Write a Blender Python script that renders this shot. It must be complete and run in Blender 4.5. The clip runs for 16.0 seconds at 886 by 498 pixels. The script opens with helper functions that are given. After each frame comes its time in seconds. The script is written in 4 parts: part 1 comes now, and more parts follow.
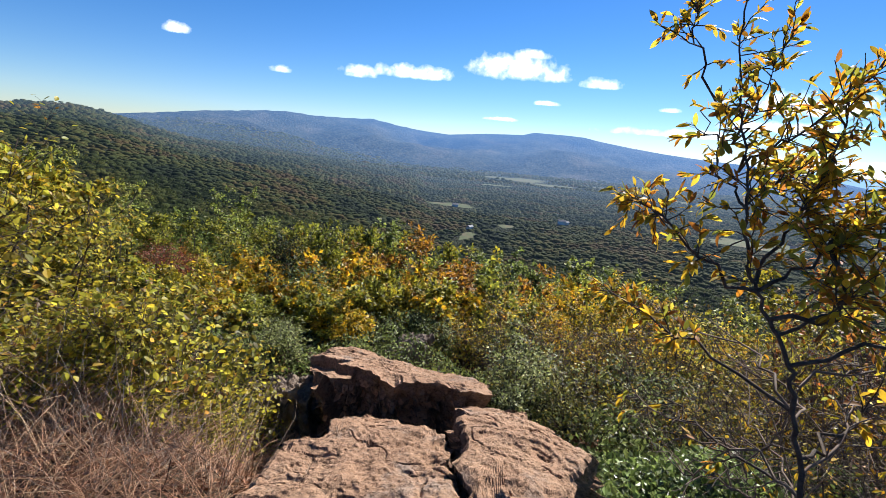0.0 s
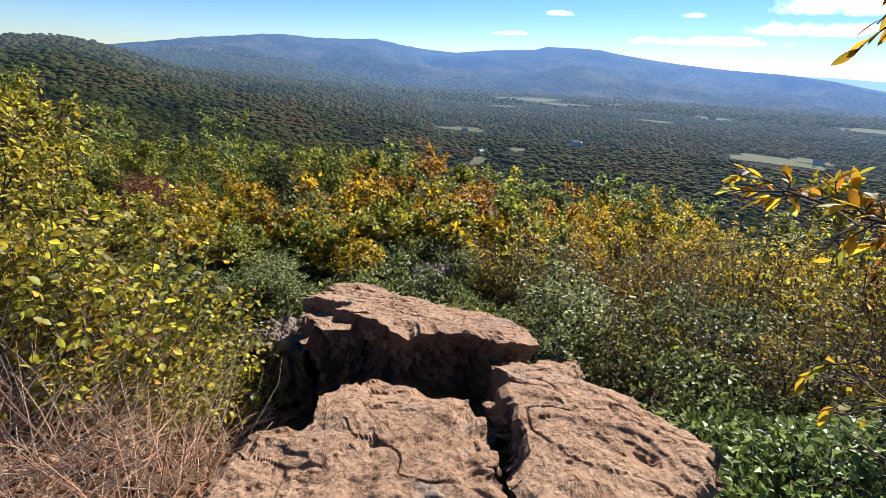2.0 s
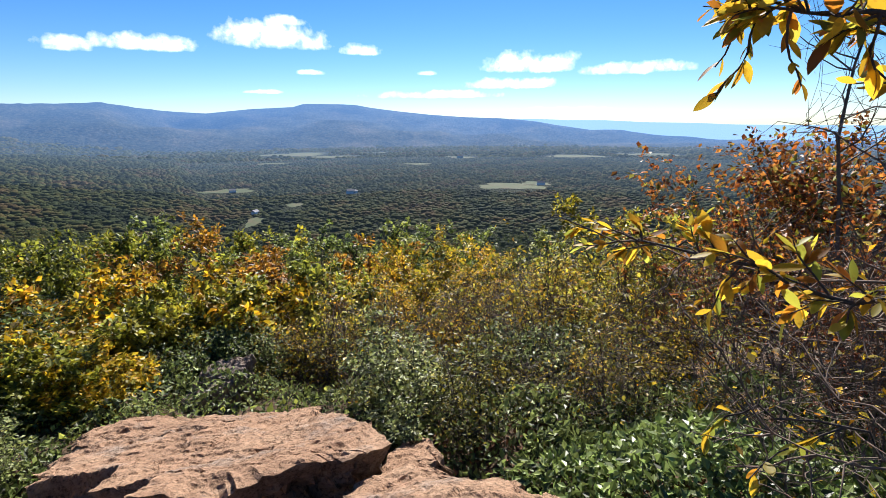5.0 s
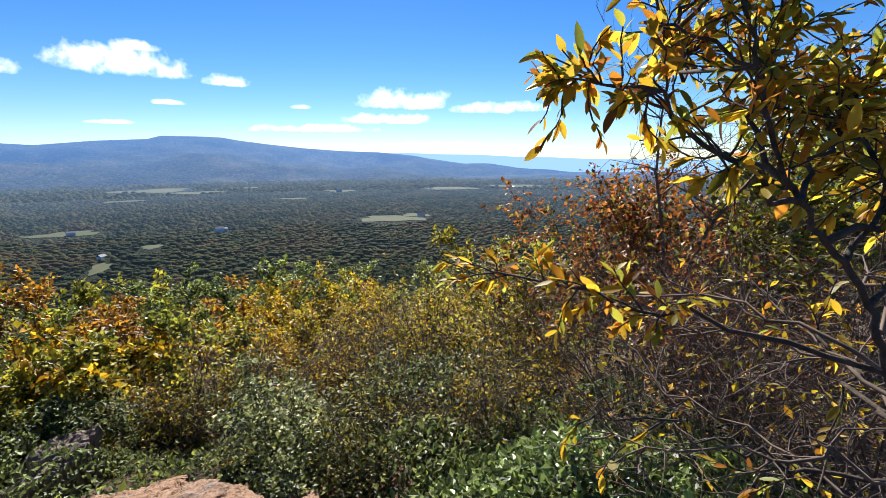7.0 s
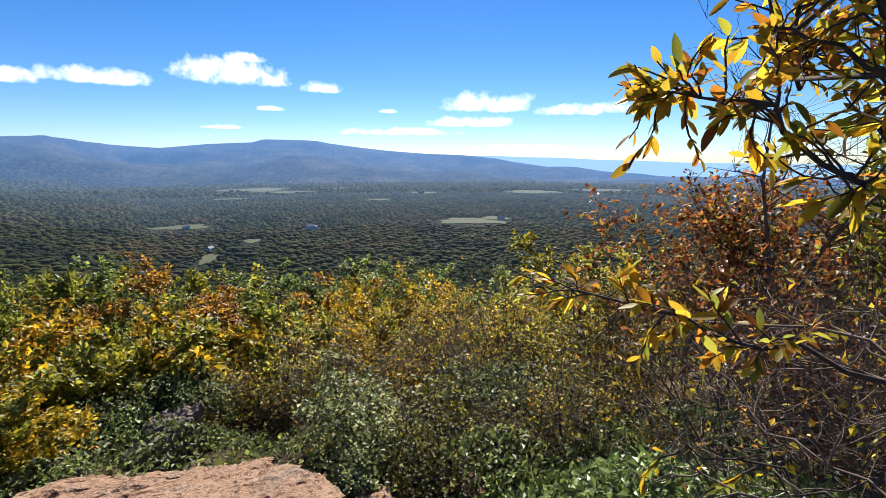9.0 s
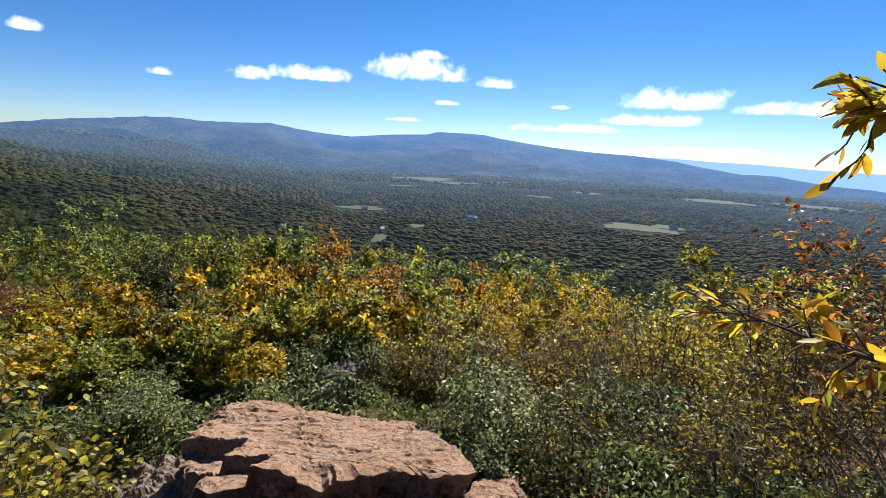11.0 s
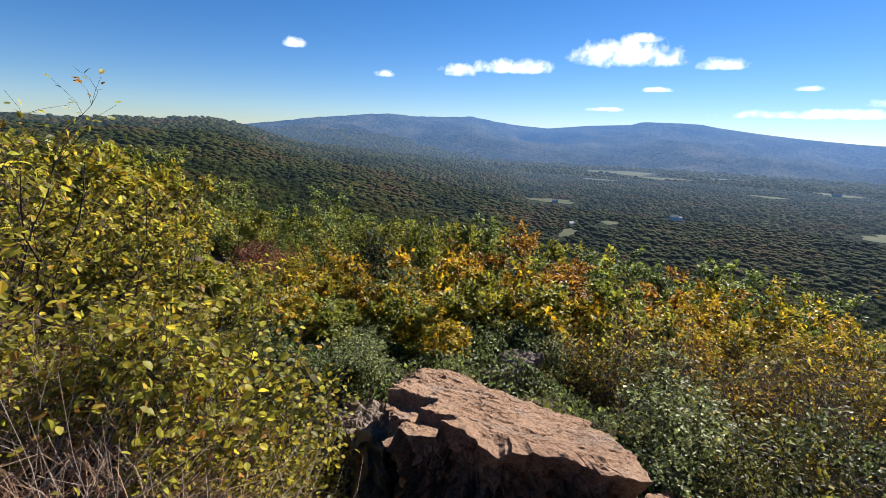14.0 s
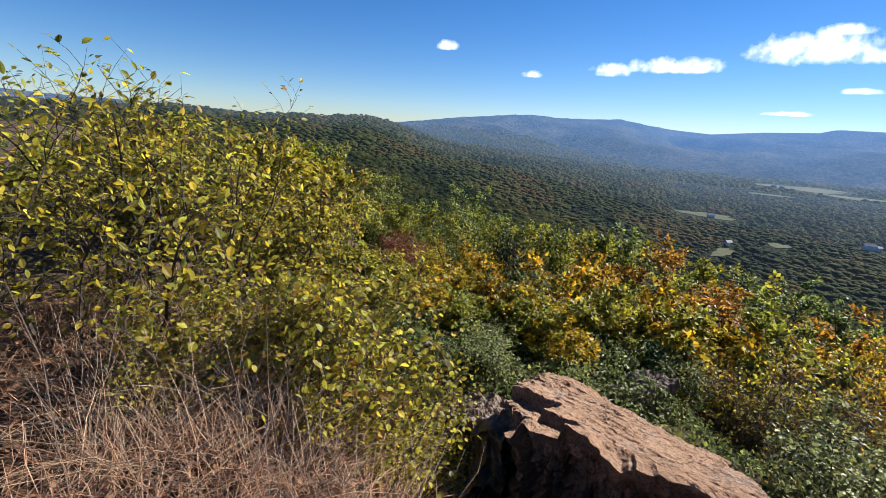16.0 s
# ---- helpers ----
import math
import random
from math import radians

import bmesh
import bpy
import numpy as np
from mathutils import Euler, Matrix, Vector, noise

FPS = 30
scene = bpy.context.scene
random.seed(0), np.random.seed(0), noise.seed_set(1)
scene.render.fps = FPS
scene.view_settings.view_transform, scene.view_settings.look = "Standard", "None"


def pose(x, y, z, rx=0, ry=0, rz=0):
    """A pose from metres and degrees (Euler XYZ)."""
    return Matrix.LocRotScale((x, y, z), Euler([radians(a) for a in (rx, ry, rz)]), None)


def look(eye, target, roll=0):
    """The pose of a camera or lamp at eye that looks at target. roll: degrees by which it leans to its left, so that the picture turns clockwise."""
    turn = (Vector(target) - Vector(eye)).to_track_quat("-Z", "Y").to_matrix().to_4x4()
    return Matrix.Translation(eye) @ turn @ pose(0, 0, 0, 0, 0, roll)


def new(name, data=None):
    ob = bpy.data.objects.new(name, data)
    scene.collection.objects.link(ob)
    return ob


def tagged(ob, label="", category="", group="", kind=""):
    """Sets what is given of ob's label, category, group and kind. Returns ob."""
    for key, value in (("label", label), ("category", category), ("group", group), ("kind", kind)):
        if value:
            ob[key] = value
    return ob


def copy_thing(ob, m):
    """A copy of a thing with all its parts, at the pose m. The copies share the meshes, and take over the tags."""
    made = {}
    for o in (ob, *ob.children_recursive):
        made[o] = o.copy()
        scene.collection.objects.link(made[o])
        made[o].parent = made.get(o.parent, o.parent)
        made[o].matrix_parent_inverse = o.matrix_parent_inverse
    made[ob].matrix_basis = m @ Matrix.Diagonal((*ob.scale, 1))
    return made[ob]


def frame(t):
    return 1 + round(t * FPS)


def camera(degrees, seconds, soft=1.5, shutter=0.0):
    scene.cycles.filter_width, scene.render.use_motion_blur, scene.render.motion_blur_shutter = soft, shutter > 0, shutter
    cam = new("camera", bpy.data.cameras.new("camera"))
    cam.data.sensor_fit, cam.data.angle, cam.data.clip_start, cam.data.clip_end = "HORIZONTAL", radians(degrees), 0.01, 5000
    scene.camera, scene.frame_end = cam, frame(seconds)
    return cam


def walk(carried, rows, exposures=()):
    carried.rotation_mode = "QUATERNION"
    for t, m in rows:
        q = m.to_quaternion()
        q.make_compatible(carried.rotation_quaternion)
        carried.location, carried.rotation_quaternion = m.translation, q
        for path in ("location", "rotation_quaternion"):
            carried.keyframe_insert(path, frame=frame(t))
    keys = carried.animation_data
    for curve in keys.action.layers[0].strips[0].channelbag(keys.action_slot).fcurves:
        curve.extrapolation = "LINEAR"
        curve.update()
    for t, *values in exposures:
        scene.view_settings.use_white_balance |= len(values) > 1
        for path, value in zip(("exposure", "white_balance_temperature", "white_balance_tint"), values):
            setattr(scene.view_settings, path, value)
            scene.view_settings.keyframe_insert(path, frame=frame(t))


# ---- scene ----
# ---- camera ----
cam = camera(87.8, 16.0, soft=0.5)
PATH = [
    (0, (-0.090, 0.351, 1.619), (-0.4442, 2.2682, 1.1743), 4.90),
    (0.5, (-0.127, 0.658, 1.490), (-0.5273, 2.5737, 1.0792), 4.67),
    (1, (-0.198, 0.835, 1.407), (-0.6607, 2.6871, 0.8127), 3.87),
    (1.5, (-0.270, 0.926, 1.356), (-0.7441, 2.7307, 0.6360), 3.58),
    (2, (-0.302, 1.143, 1.304), (-0.6670, 2.9610, 0.5545), 2.76),
    (2.5, (-0.320, 1.262, 1.299), (-0.4928, 3.1091, 0.5518), 1.18),
    (3, (-0.337, 1.346, 1.309), (-0.3074, 3.2083, 0.5804), 0.56),
    (3.5, (-0.358, 1.423, 1.302), (-0.1716, 3.2942, 0.6210), -0.10),
    (3.7, (-0.378, 1.437, 1.309), (-0.1312, 3.3097, 0.6516), -0.09),
    (5.8, (-0.410, 1.548, 1.320), (0.2777, 3.3673, 0.8525), -0.79),
    (6, (-0.408, 1.541, 1.322), (0.3443, 3.3383, 0.8709), -0.79),
    (6.5, (-0.398, 1.512, 1.331), (0.5091, 3.2462, 0.9193), -0.51),
    (7, (-0.384, 1.481, 1.342), (0.5936, 3.1796, 0.9430), -0.32),
    (7.5, (-0.378, 1.470, 1.352), (0.5837, 3.1772, 0.9498), -0.32),
    (8, (-0.380, 1.474, 1.360), (0.5444, 3.2011, 0.9581), -0.31),
    (8.5, (-0.381, 1.480, 1.365), (0.4432, 3.2587, 0.9716), -0.31),
    (9, (-0.380, 1.486, 1.367), (0.2910, 3.3300, 0.9806), -0.11),
    (9.5, (-0.380, 1.491, 1.365), (0.1207, 3.3872, 0.9753), 0.28),
    (9.7, (-0.381, 1.492, 1.365), (0.0505, 3.4050, 0.9733), 0.67),
    (11.8, (-0.412, 1.367, 1.387), (-0.5972, 3.3096, 0.9503), 2.39),
    (12, (-0.411, 1.366, 1.385), (-0.6412, 3.3032, 0.9434), 2.07),
    (12.5, (-0.409, 1.363, 1.380), (-0.7717, 3.2767, 0.9244), 2.00),
    (13, (-0.410, 1.351, 1.378), (-0.9097, 3.2280, 0.9029), 2.52),
    (13.5, (-0.409, 1.320, 1.390), (-1.0390, 3.1549, 0.9037), 2.54),
    (14, (-0.402, 1.274, 1.415), (-1.1563, 3.0620, 0.9306), 2.35),
    (14.5, (-0.390, 1.223, 1.438), (-1.2647, 2.9544, 0.9509), 2.56),
    (15, (-0.379, 1.178, 1.447), (-1.3804, 2.8441, 0.9780), 1.84),
    (15.5, (-0.378, 1.150, 1.444), (-1.4949, 2.7316, 0.9418), 3.43),
    (16, (-0.387, 1.144, 1.441), (-1.6150, 2.6377, 0.9305), 3.91),
]
walk(cam, [(t, look(eye, target, roll)) for t, eye, target, roll in PATH],
     [(0, 1.2), (2.5, 1.28), (8, 1.2), (9.5, 1.12), (12, 1.04), (13.5, 1.0), (16, 1.1)])

# ---- world and sun ----
SUN_AZ, SUN_EL = 22.0, 38.0        # degrees to the right of +y, and up
world = bpy.data.worlds.new("sky")
scene.world = world
world.use_nodes = True
wn = world.node_tree.nodes
sky = wn.new("ShaderNodeTexSky")
sky.sky_type = "NISHITA"
sky.sun_disc = False
sky.sun_elevation = radians(SUN_EL)
sky.sun_rotation = radians(SUN_AZ)
sky.altitude = 1500
sky.air_density = 1.0
sky.dust_density = 0.12
sky.ozone_density = 3.0
hue = wn.new("ShaderNodeHueSaturation")
hue.inputs["Saturation"].default_value = 1.3
world.node_tree.links.new(sky.outputs[0], hue.inputs["Color"])
tint = wn.new("ShaderNodeMix")
tint.data_type, tint.blend_type = "RGBA", "MULTIPLY"
tint.inputs[0].default_value = 1.0
tint.inputs[7].default_value = (0.88, 0.97, 1.17, 1)
world.node_tree.links.new(hue.outputs[0], tint.inputs[6])
world.node_tree.links.new(tint.outputs[2], wn["Background"].inputs[0])
wn["Background"].inputs[1].default_value = 0.05
sun_data = bpy.data.lights.new("sun", "SUN")
sun_data.energy = 5.0
sun_data.angle = radians(0.53)
sun_data.color = (1.0, 0.95, 0.88)
sun = new("sun", sun_data)
sa, se = radians(SUN_AZ), radians(SUN_EL)
sun_dir = Vector((math.sin(sa) * math.cos(se), math.cos(sa) * math.cos(se), math.sin(se)))
sun.matrix_world = look(sun_dir * 60, (0, 0, 0))


# ---- materials ----
def material(name):
    m = bpy.data.materials.new(name)
    m.use_nodes = True
    nt = m.node_tree
    nt.nodes.clear()
    out = nt.nodes.new("ShaderNodeOutputMaterial")
    return m, nt, out


def node(nt, kind, **sockets):
    n = nt.nodes.new(kind)
    for key, value in sockets.items():
        key = key.replace("_", " ")
        if isinstance(value, bpy.types.NodeSocket):
            nt.links.new(value, n.inputs[key])
        else:
            n.inputs[key].default_value = value
    return n


def ramp(nt, fac, stops):
    n = nt.nodes.new("ShaderNodeValToRGB")
    els = n.color_ramp.elements
    while len(els) < len(stops):
        els.new(0.5)
    for e, (p, c) in zip(els, stops):
        e.position, e.color = p, (*c, 1)
    nt.links.new(fac, n.inputs[0])
    return n.outputs[0]


def math_node(nt, op, a, b=0.0):
    n = nt.nodes.new("ShaderNodeMath")
    n.operation = op
    for i, v in enumerate((a, b)):
        if isinstance(v, bpy.types.NodeSocket):
            nt.links.new(v, n.inputs[i])
        else:
            n.inputs[i].default_value = v
    return n.outputs[0]


def mix_colour(nt, fac, a, b, mode="MIX"):
    n = nt.nodes.new("ShaderNodeMix")
    n.data_type, n.blend_type = "RGBA", mode
    for i, v in ((0, fac), (6, a), (7, b)):
        if isinstance(v, bpy.types.NodeSocket):
            nt.links.new(v, n.inputs[i])
        else:
            n.inputs[i].default_value = v if i == 0 else (*v, 1)
    return n.outputs[2]


def noise_tex(nt, scale, detail=4.0, rough=0.55, coord="Object"):
    tc = nt.nodes.new("ShaderNodeTexCoord")
    n = node(nt, "ShaderNodeTexNoise", Vector=tc.outputs[coord], Scale=scale, Detail=detail, Roughness=rough)
    return n.outputs[0]


def bump(nt, height, strength, distance):
    return node(nt, "ShaderNodeBump", Height=height, Strength=strength, Distance=distance).outputs[0]


def leaf_material(name, stops, translucent=0.5, rough=0.5, spec=0.4, dull=0.16, between=0.66):
    """Thin leaf: colour differs leaf by leaf and plant by plant; light comes through it."""
    m, nt, out = material(name)
    geo = nt.nodes.new("ShaderNodeNewGeometry")
    info = nt.nodes.new("ShaderNodeObjectInfo")
    fac = math_node(nt, "ADD", math_node(nt, "MULTIPLY", geo.outputs["Random Per Island"], 1.0 - between),
                    math_node(nt, "MULTIPLY", info.outputs["Random"], between))
    colour = ramp(nt, fac, stops)
    # Random tone per leaf; its dark end also stands in for shaded gaps.
    leaf_tone = math_node(nt, "FRACT", math_node(nt, "MULTIPLY", geo.outputs["Random Per Island"], 37.3))
    colour = mix_colour(nt, 1.0, colour, ramp(nt, leaf_tone, [(0.0, (dull, dull, dull)), (0.45, (0.32 + dull, 0.32 + dull, 0.3 + dull)), (1.0, (1.35, 1.33, 1.28))]), "MULTIPLY")
    blotch = noise_tex(nt, 60.0, 2.0)
    colour = mix_colour(nt, math_node(nt, "MULTIPLY", math_node(nt, "GREATER_THAN", blotch, 0.64), 0.25), colour, (0.16, 0.07, 0.02))
    diff = node(nt, "ShaderNodeBsdfPrincipled", Base_Color=colour, Roughness=rough, Specular_IOR_Level=spec)
    trans = node(nt, "ShaderNodeBsdfTranslucent", Color=colour)
    mixed = node(nt, "ShaderNodeMixShader", Fac=translucent)
    nt.links.new(diff.outputs[0], mixed.inputs[1])
    nt.links.new(trans.outputs[0], mixed.inputs[2])
    nt.links.new(mixed.outputs[0], out.inputs[0])
    return m


def surface_material(name, stops, scale, rough=0.85, bump_scale=None, bump_depth=0.01, strength=0.6, fine=None, fine_stops=None):
    """Rough surface: a colour ramp over broad noise, a second finer one over it, and relief."""
    m, nt, out = material(name)
    colour = ramp(nt, noise_tex(nt, scale, 6.0, 0.6), stops)
    if fine:
        colour = mix_colour(nt, 0.5, colour, ramp(nt, noise_tex(nt, fine, 5.0, 0.65), fine_stops or stops))
    p = node(nt, "ShaderNodeBsdfPrincipled", Base_Color=colour, Roughness=rough, Specular_IOR_Level=0.25)
    if bump_scale:
        nt.links.new(bump(nt, noise_tex(nt, bump_scale, 8.0, 0.65), strength, bump_depth), p.inputs["Normal"])
    nt.links.new(p.outputs[0], out.inputs[0])
    return m


YELLOW, GOLD = (0.72, 0.50, 0.03), (0.74, 0.38, 0.022)
GREEN = (0.13, 0.18, 0.04)
RUST, RED, BROWN = (0.34, 0.12, 0.03), (0.30, 0.05, 0.035), (0.20, 0.11, 0.045)

LEAF_TREE = leaf_material("long yellow leaves", [(0, (0.62, 0.42, 0.03)), (0.3, (0.58, 0.34, 0.03)), (0.45, (0.40, 0.37, 0.045)), (0.62, (0.26, 0.29, 0.045)), (0.75, (0.58, 0.36, 0.03)), (0.88, (0.56, 0.22, 0.025)), (1, (0.36, 0.14, 0.035))], 0.7, dull=0.45, between=0.0)
LEAF_YELLOW = leaf_material("golden shrub leaves", [(0, (0.56, 0.24, 0.022)), (0.16, GOLD), (0.42, YELLOW), (0.66, (0.50, 0.40, 0.03)), (0.84, (0.28, 0.29, 0.036)), (1, (0.10, 0.14, 0.03))], 0.52, between=0.4)
LEAF_LIME = leaf_material("yellow-green leaves", [(0, (0.58, 0.43, 0.03)), (0.3, (0.40, 0.38, 0.045)), (0.55, (0.25, 0.29, 0.045)), (0.78, (0.44, 0.42, 0.045)), (0.9, YELLOW), (1, (0.30, 0.18, 0.05))], 0.5)
LEAF_ROUND = leaf_material("round yellow-green leaves", [(0, (0.78, 0.52, 0.04)), (0.22, (0.66, 0.52, 0.05)), (0.45, (0.42, 0.43, 0.06)), (0.62, (0.58, 0.48, 0.055)), (0.8, (0.26, 0.29, 0.055)), (0.9, (0.56, 0.30, 0.05)), (1, (0.36, 0.18, 0.055))], 0.64, dull=0.26, between=0.25)
LEAF_GREEN = leaf_material("green leaves", [(0, (0.18, 0.25, 0.06)), (0.4, (0.29, 0.36, 0.08)), (0.75, (0.43, 0.44, 0.09)), (1, (0.14, 0.20, 0.055))], 0.46)
LEAF_ORANGE = leaf_material("orange leaves", [(0, (0.50, 0.19, 0.025)), (0.4, (0.52, 0.27, 0.03)), (0.6, (0.40, 0.17, 0.03)), (0.8, (0.60, 0.33, 0.025)), (0.92, (0.5, 0.4, 0.03)), (1, GREEN)], 0.5, between=0.3)
LEAF_RED = leaf_material("dark red leaves", [(0, RED), (0.5, RUST), (0.8, (0.30, 0.06, 0.03)), (1, BROWN)], 0.3)
LEAF_RUST = leaf_material("rust-red and green leaves", [(0, (0.40, 0.10, 0.032)), (0.3, (0.52, 0.17, 0.036)), (0.55, (0.44, 0.20, 0.04)), (0.75, (0.36, 0.13, 0.035)), (0.88, (0.26, 0.27, 0.05)), (1, (0.36, 0.33, 0.05))], 0.52, between=0.12)
LEAF_GLOSSY = leaf_material("glossy green vine leaves", [(0, (0.10, 0.15, 0.038)), (0.35, (0.18, 0.235, 0.065)), (0.65, (0.28, 0.33, 0.105)), (0.88, (0.40, 0.43, 0.15)), (1, (0.56, 0.43, 0.05))], 0.42, 0.48, 0.35, dull=0.06)
LEAF_BRUSH = leaf_material("olive brush leaves", [(0, (0.62, 0.41, 0.03)), (0.22, (0.46, 0.34, 0.04)), (0.45, (0.23, 0.23, 0.042)), (0.7, (0.35, 0.30, 0.045)), (1, (0.11, 0.14, 0.035))], 0.48, dull=0.08, between=0.4)
# The pale stops put sky sheen on the vine leaves into their colour.
LEAF_VINE = leaf_material("pale-lit green vine leaves", [(0, (0.13, 0.20, 0.05)), (0.4, (0.23, 0.31, 0.085)), (0.75, (0.36, 0.42, 0.15)), (1, (0.54, 0.54, 0.26))], 0.42, 0.42, 0.5, dull=0.14)
LEAF_CEDAR = leaf_material("dark cedar needles", [(0, (0.02, 0.04, 0.015)), (1, (0.05, 0.08, 0.03))], 0.1, 0.6, 0.2)
LEAF_DRY = leaf_material("dry straw", [(0, (0.50, 0.32, 0.20)), (0.5, (0.36, 0.20, 0.13)), (0.8, (0.56, 0.42, 0.28)), (1, (0.26, 0.135, 0.09))], 0.3, 0.7, 0.2, 0.6)
LEAF_FALLEN = leaf_material("fallen leaves", [(0, (0.26, 0.11, 0.06)), (0.5, (0.18, 0.09, 0.05)), (0.8, (0.36, 0.2, 0.09)), (1, (0.42, 0.3, 0.08))], 0.1, 0.7, 0.2, 0.45)
def haze_glow(nt, shader, haze=(0.15, 0.235, 0.37), most=0.33, reach=3000.0):
    """Paints haze as a blue glow, stronger the farther land lies from the lookout."""
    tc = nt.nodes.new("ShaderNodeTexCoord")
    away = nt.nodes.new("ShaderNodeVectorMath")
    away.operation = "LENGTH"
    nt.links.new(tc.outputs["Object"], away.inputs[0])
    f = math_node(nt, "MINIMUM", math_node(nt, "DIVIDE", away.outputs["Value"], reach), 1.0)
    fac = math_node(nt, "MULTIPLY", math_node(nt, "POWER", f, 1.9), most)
    haze_light = node(nt, "ShaderNodeEmission", Color=(*haze, 1), Strength=1.0)
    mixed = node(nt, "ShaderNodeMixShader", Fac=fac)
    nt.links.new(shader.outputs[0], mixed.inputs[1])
    nt.links.new(haze_light.outputs[0], mixed.inputs[2])
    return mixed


def treetop_material(name, grain=0.13, most=0.33, reach=3000.0):
    """Treetops far off: tone differs tree by tree and stand by stand; haze painted over."""
    m, nt, out = material(name)
    geo = nt.nodes.new("ShaderNodeNewGeometry")
    tc = nt.nodes.new("ShaderNodeTexCoord")
    cell = node(nt, "ShaderNodeTexVoronoi", Vector=tc.outputs["Object"], Scale=grain)
    tone = node(nt, "ShaderNodeSeparateColor", Color=cell.outputs["Color"])
    # Broad noise over the stands; its dark patches paint in shade from folds.
    stand = noise_tex(nt, 0.008, 6.0, 0.68)
    fac = math_node(nt, "ADD", math_node(nt, "MULTIPLY", tone.outputs[0], 0.08), math_node(nt, "MULTIPLY", geo.outputs["Random Per Island"], 0.2))
    fac = math_node(nt, "ADD", fac, math_node(nt, "SUBTRACT", math_node(nt, "MULTIPLY", stand, 3.4), 1.28))
    colour = ramp(nt, fac, [(0.05, (0.018, 0.029, 0.01)), (0.28, (0.032, 0.045, 0.014)), (0.48, (0.054, 0.068, 0.017)), (0.66, (0.08, 0.084, 0.02)), (0.82, (0.104, 0.084, 0.024)), (1.0, (0.1, 0.066, 0.024))])
    p = node(nt, "ShaderNodeBsdfPrincipled", Base_Color=colour, Roughness=0.85, Specular_IOR_Level=0.1)
    nt.links.new(bump(nt, noise_tex(nt, 0.55, 5.0, 0.75), 0.8, 1.6), p.inputs["Normal"])
    trans = node(nt, "ShaderNodeBsdfTranslucent", Color=colour)
    mixed = node(nt, "ShaderNodeMixShader", Fac=0.45)
    nt.links.new(p.outputs[0], mixed.inputs[1])
    nt.links.new(trans.outputs[0], mixed.inputs[2])
    last = haze_glow(nt, mixed, most=most, reach=reach)
    nt.links.new(last.outputs[0], out.inputs[0])
    return m


# All three carry painted haze glow, strongest on the farthest woods.
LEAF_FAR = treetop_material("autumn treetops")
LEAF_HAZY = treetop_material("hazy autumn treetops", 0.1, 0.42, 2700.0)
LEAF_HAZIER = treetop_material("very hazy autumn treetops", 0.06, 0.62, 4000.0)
BARK = surface_material("dark grey-brown bark", [(0.3, (0.026, 0.02, 0.016)), (0.7, (0.095, 0.072, 0.056))], 30, 0.95, 120, 0.004, 0.8)
TWIG = surface_material("pale grey twigs", [(0.3, (0.17, 0.125, 0.095)), (0.7, (0.38, 0.31, 0.25))], 12, 0.85)
TWIG_BROWN = surface_material("grey-brown bare twigs", [(0.3, (0.055, 0.038, 0.028)), (0.7, (0.17, 0.122, 0.092))], 12, 0.85)
SOIL = surface_material("leaf litter and soil", [(0.3, (0.03, 0.021, 0.013)), (0.6, (0.10, 0.062, 0.036)), (0.8, (0.06, 0.055, 0.025))], 1.5, 0.95, 25, 0.03, 0.8, 18)


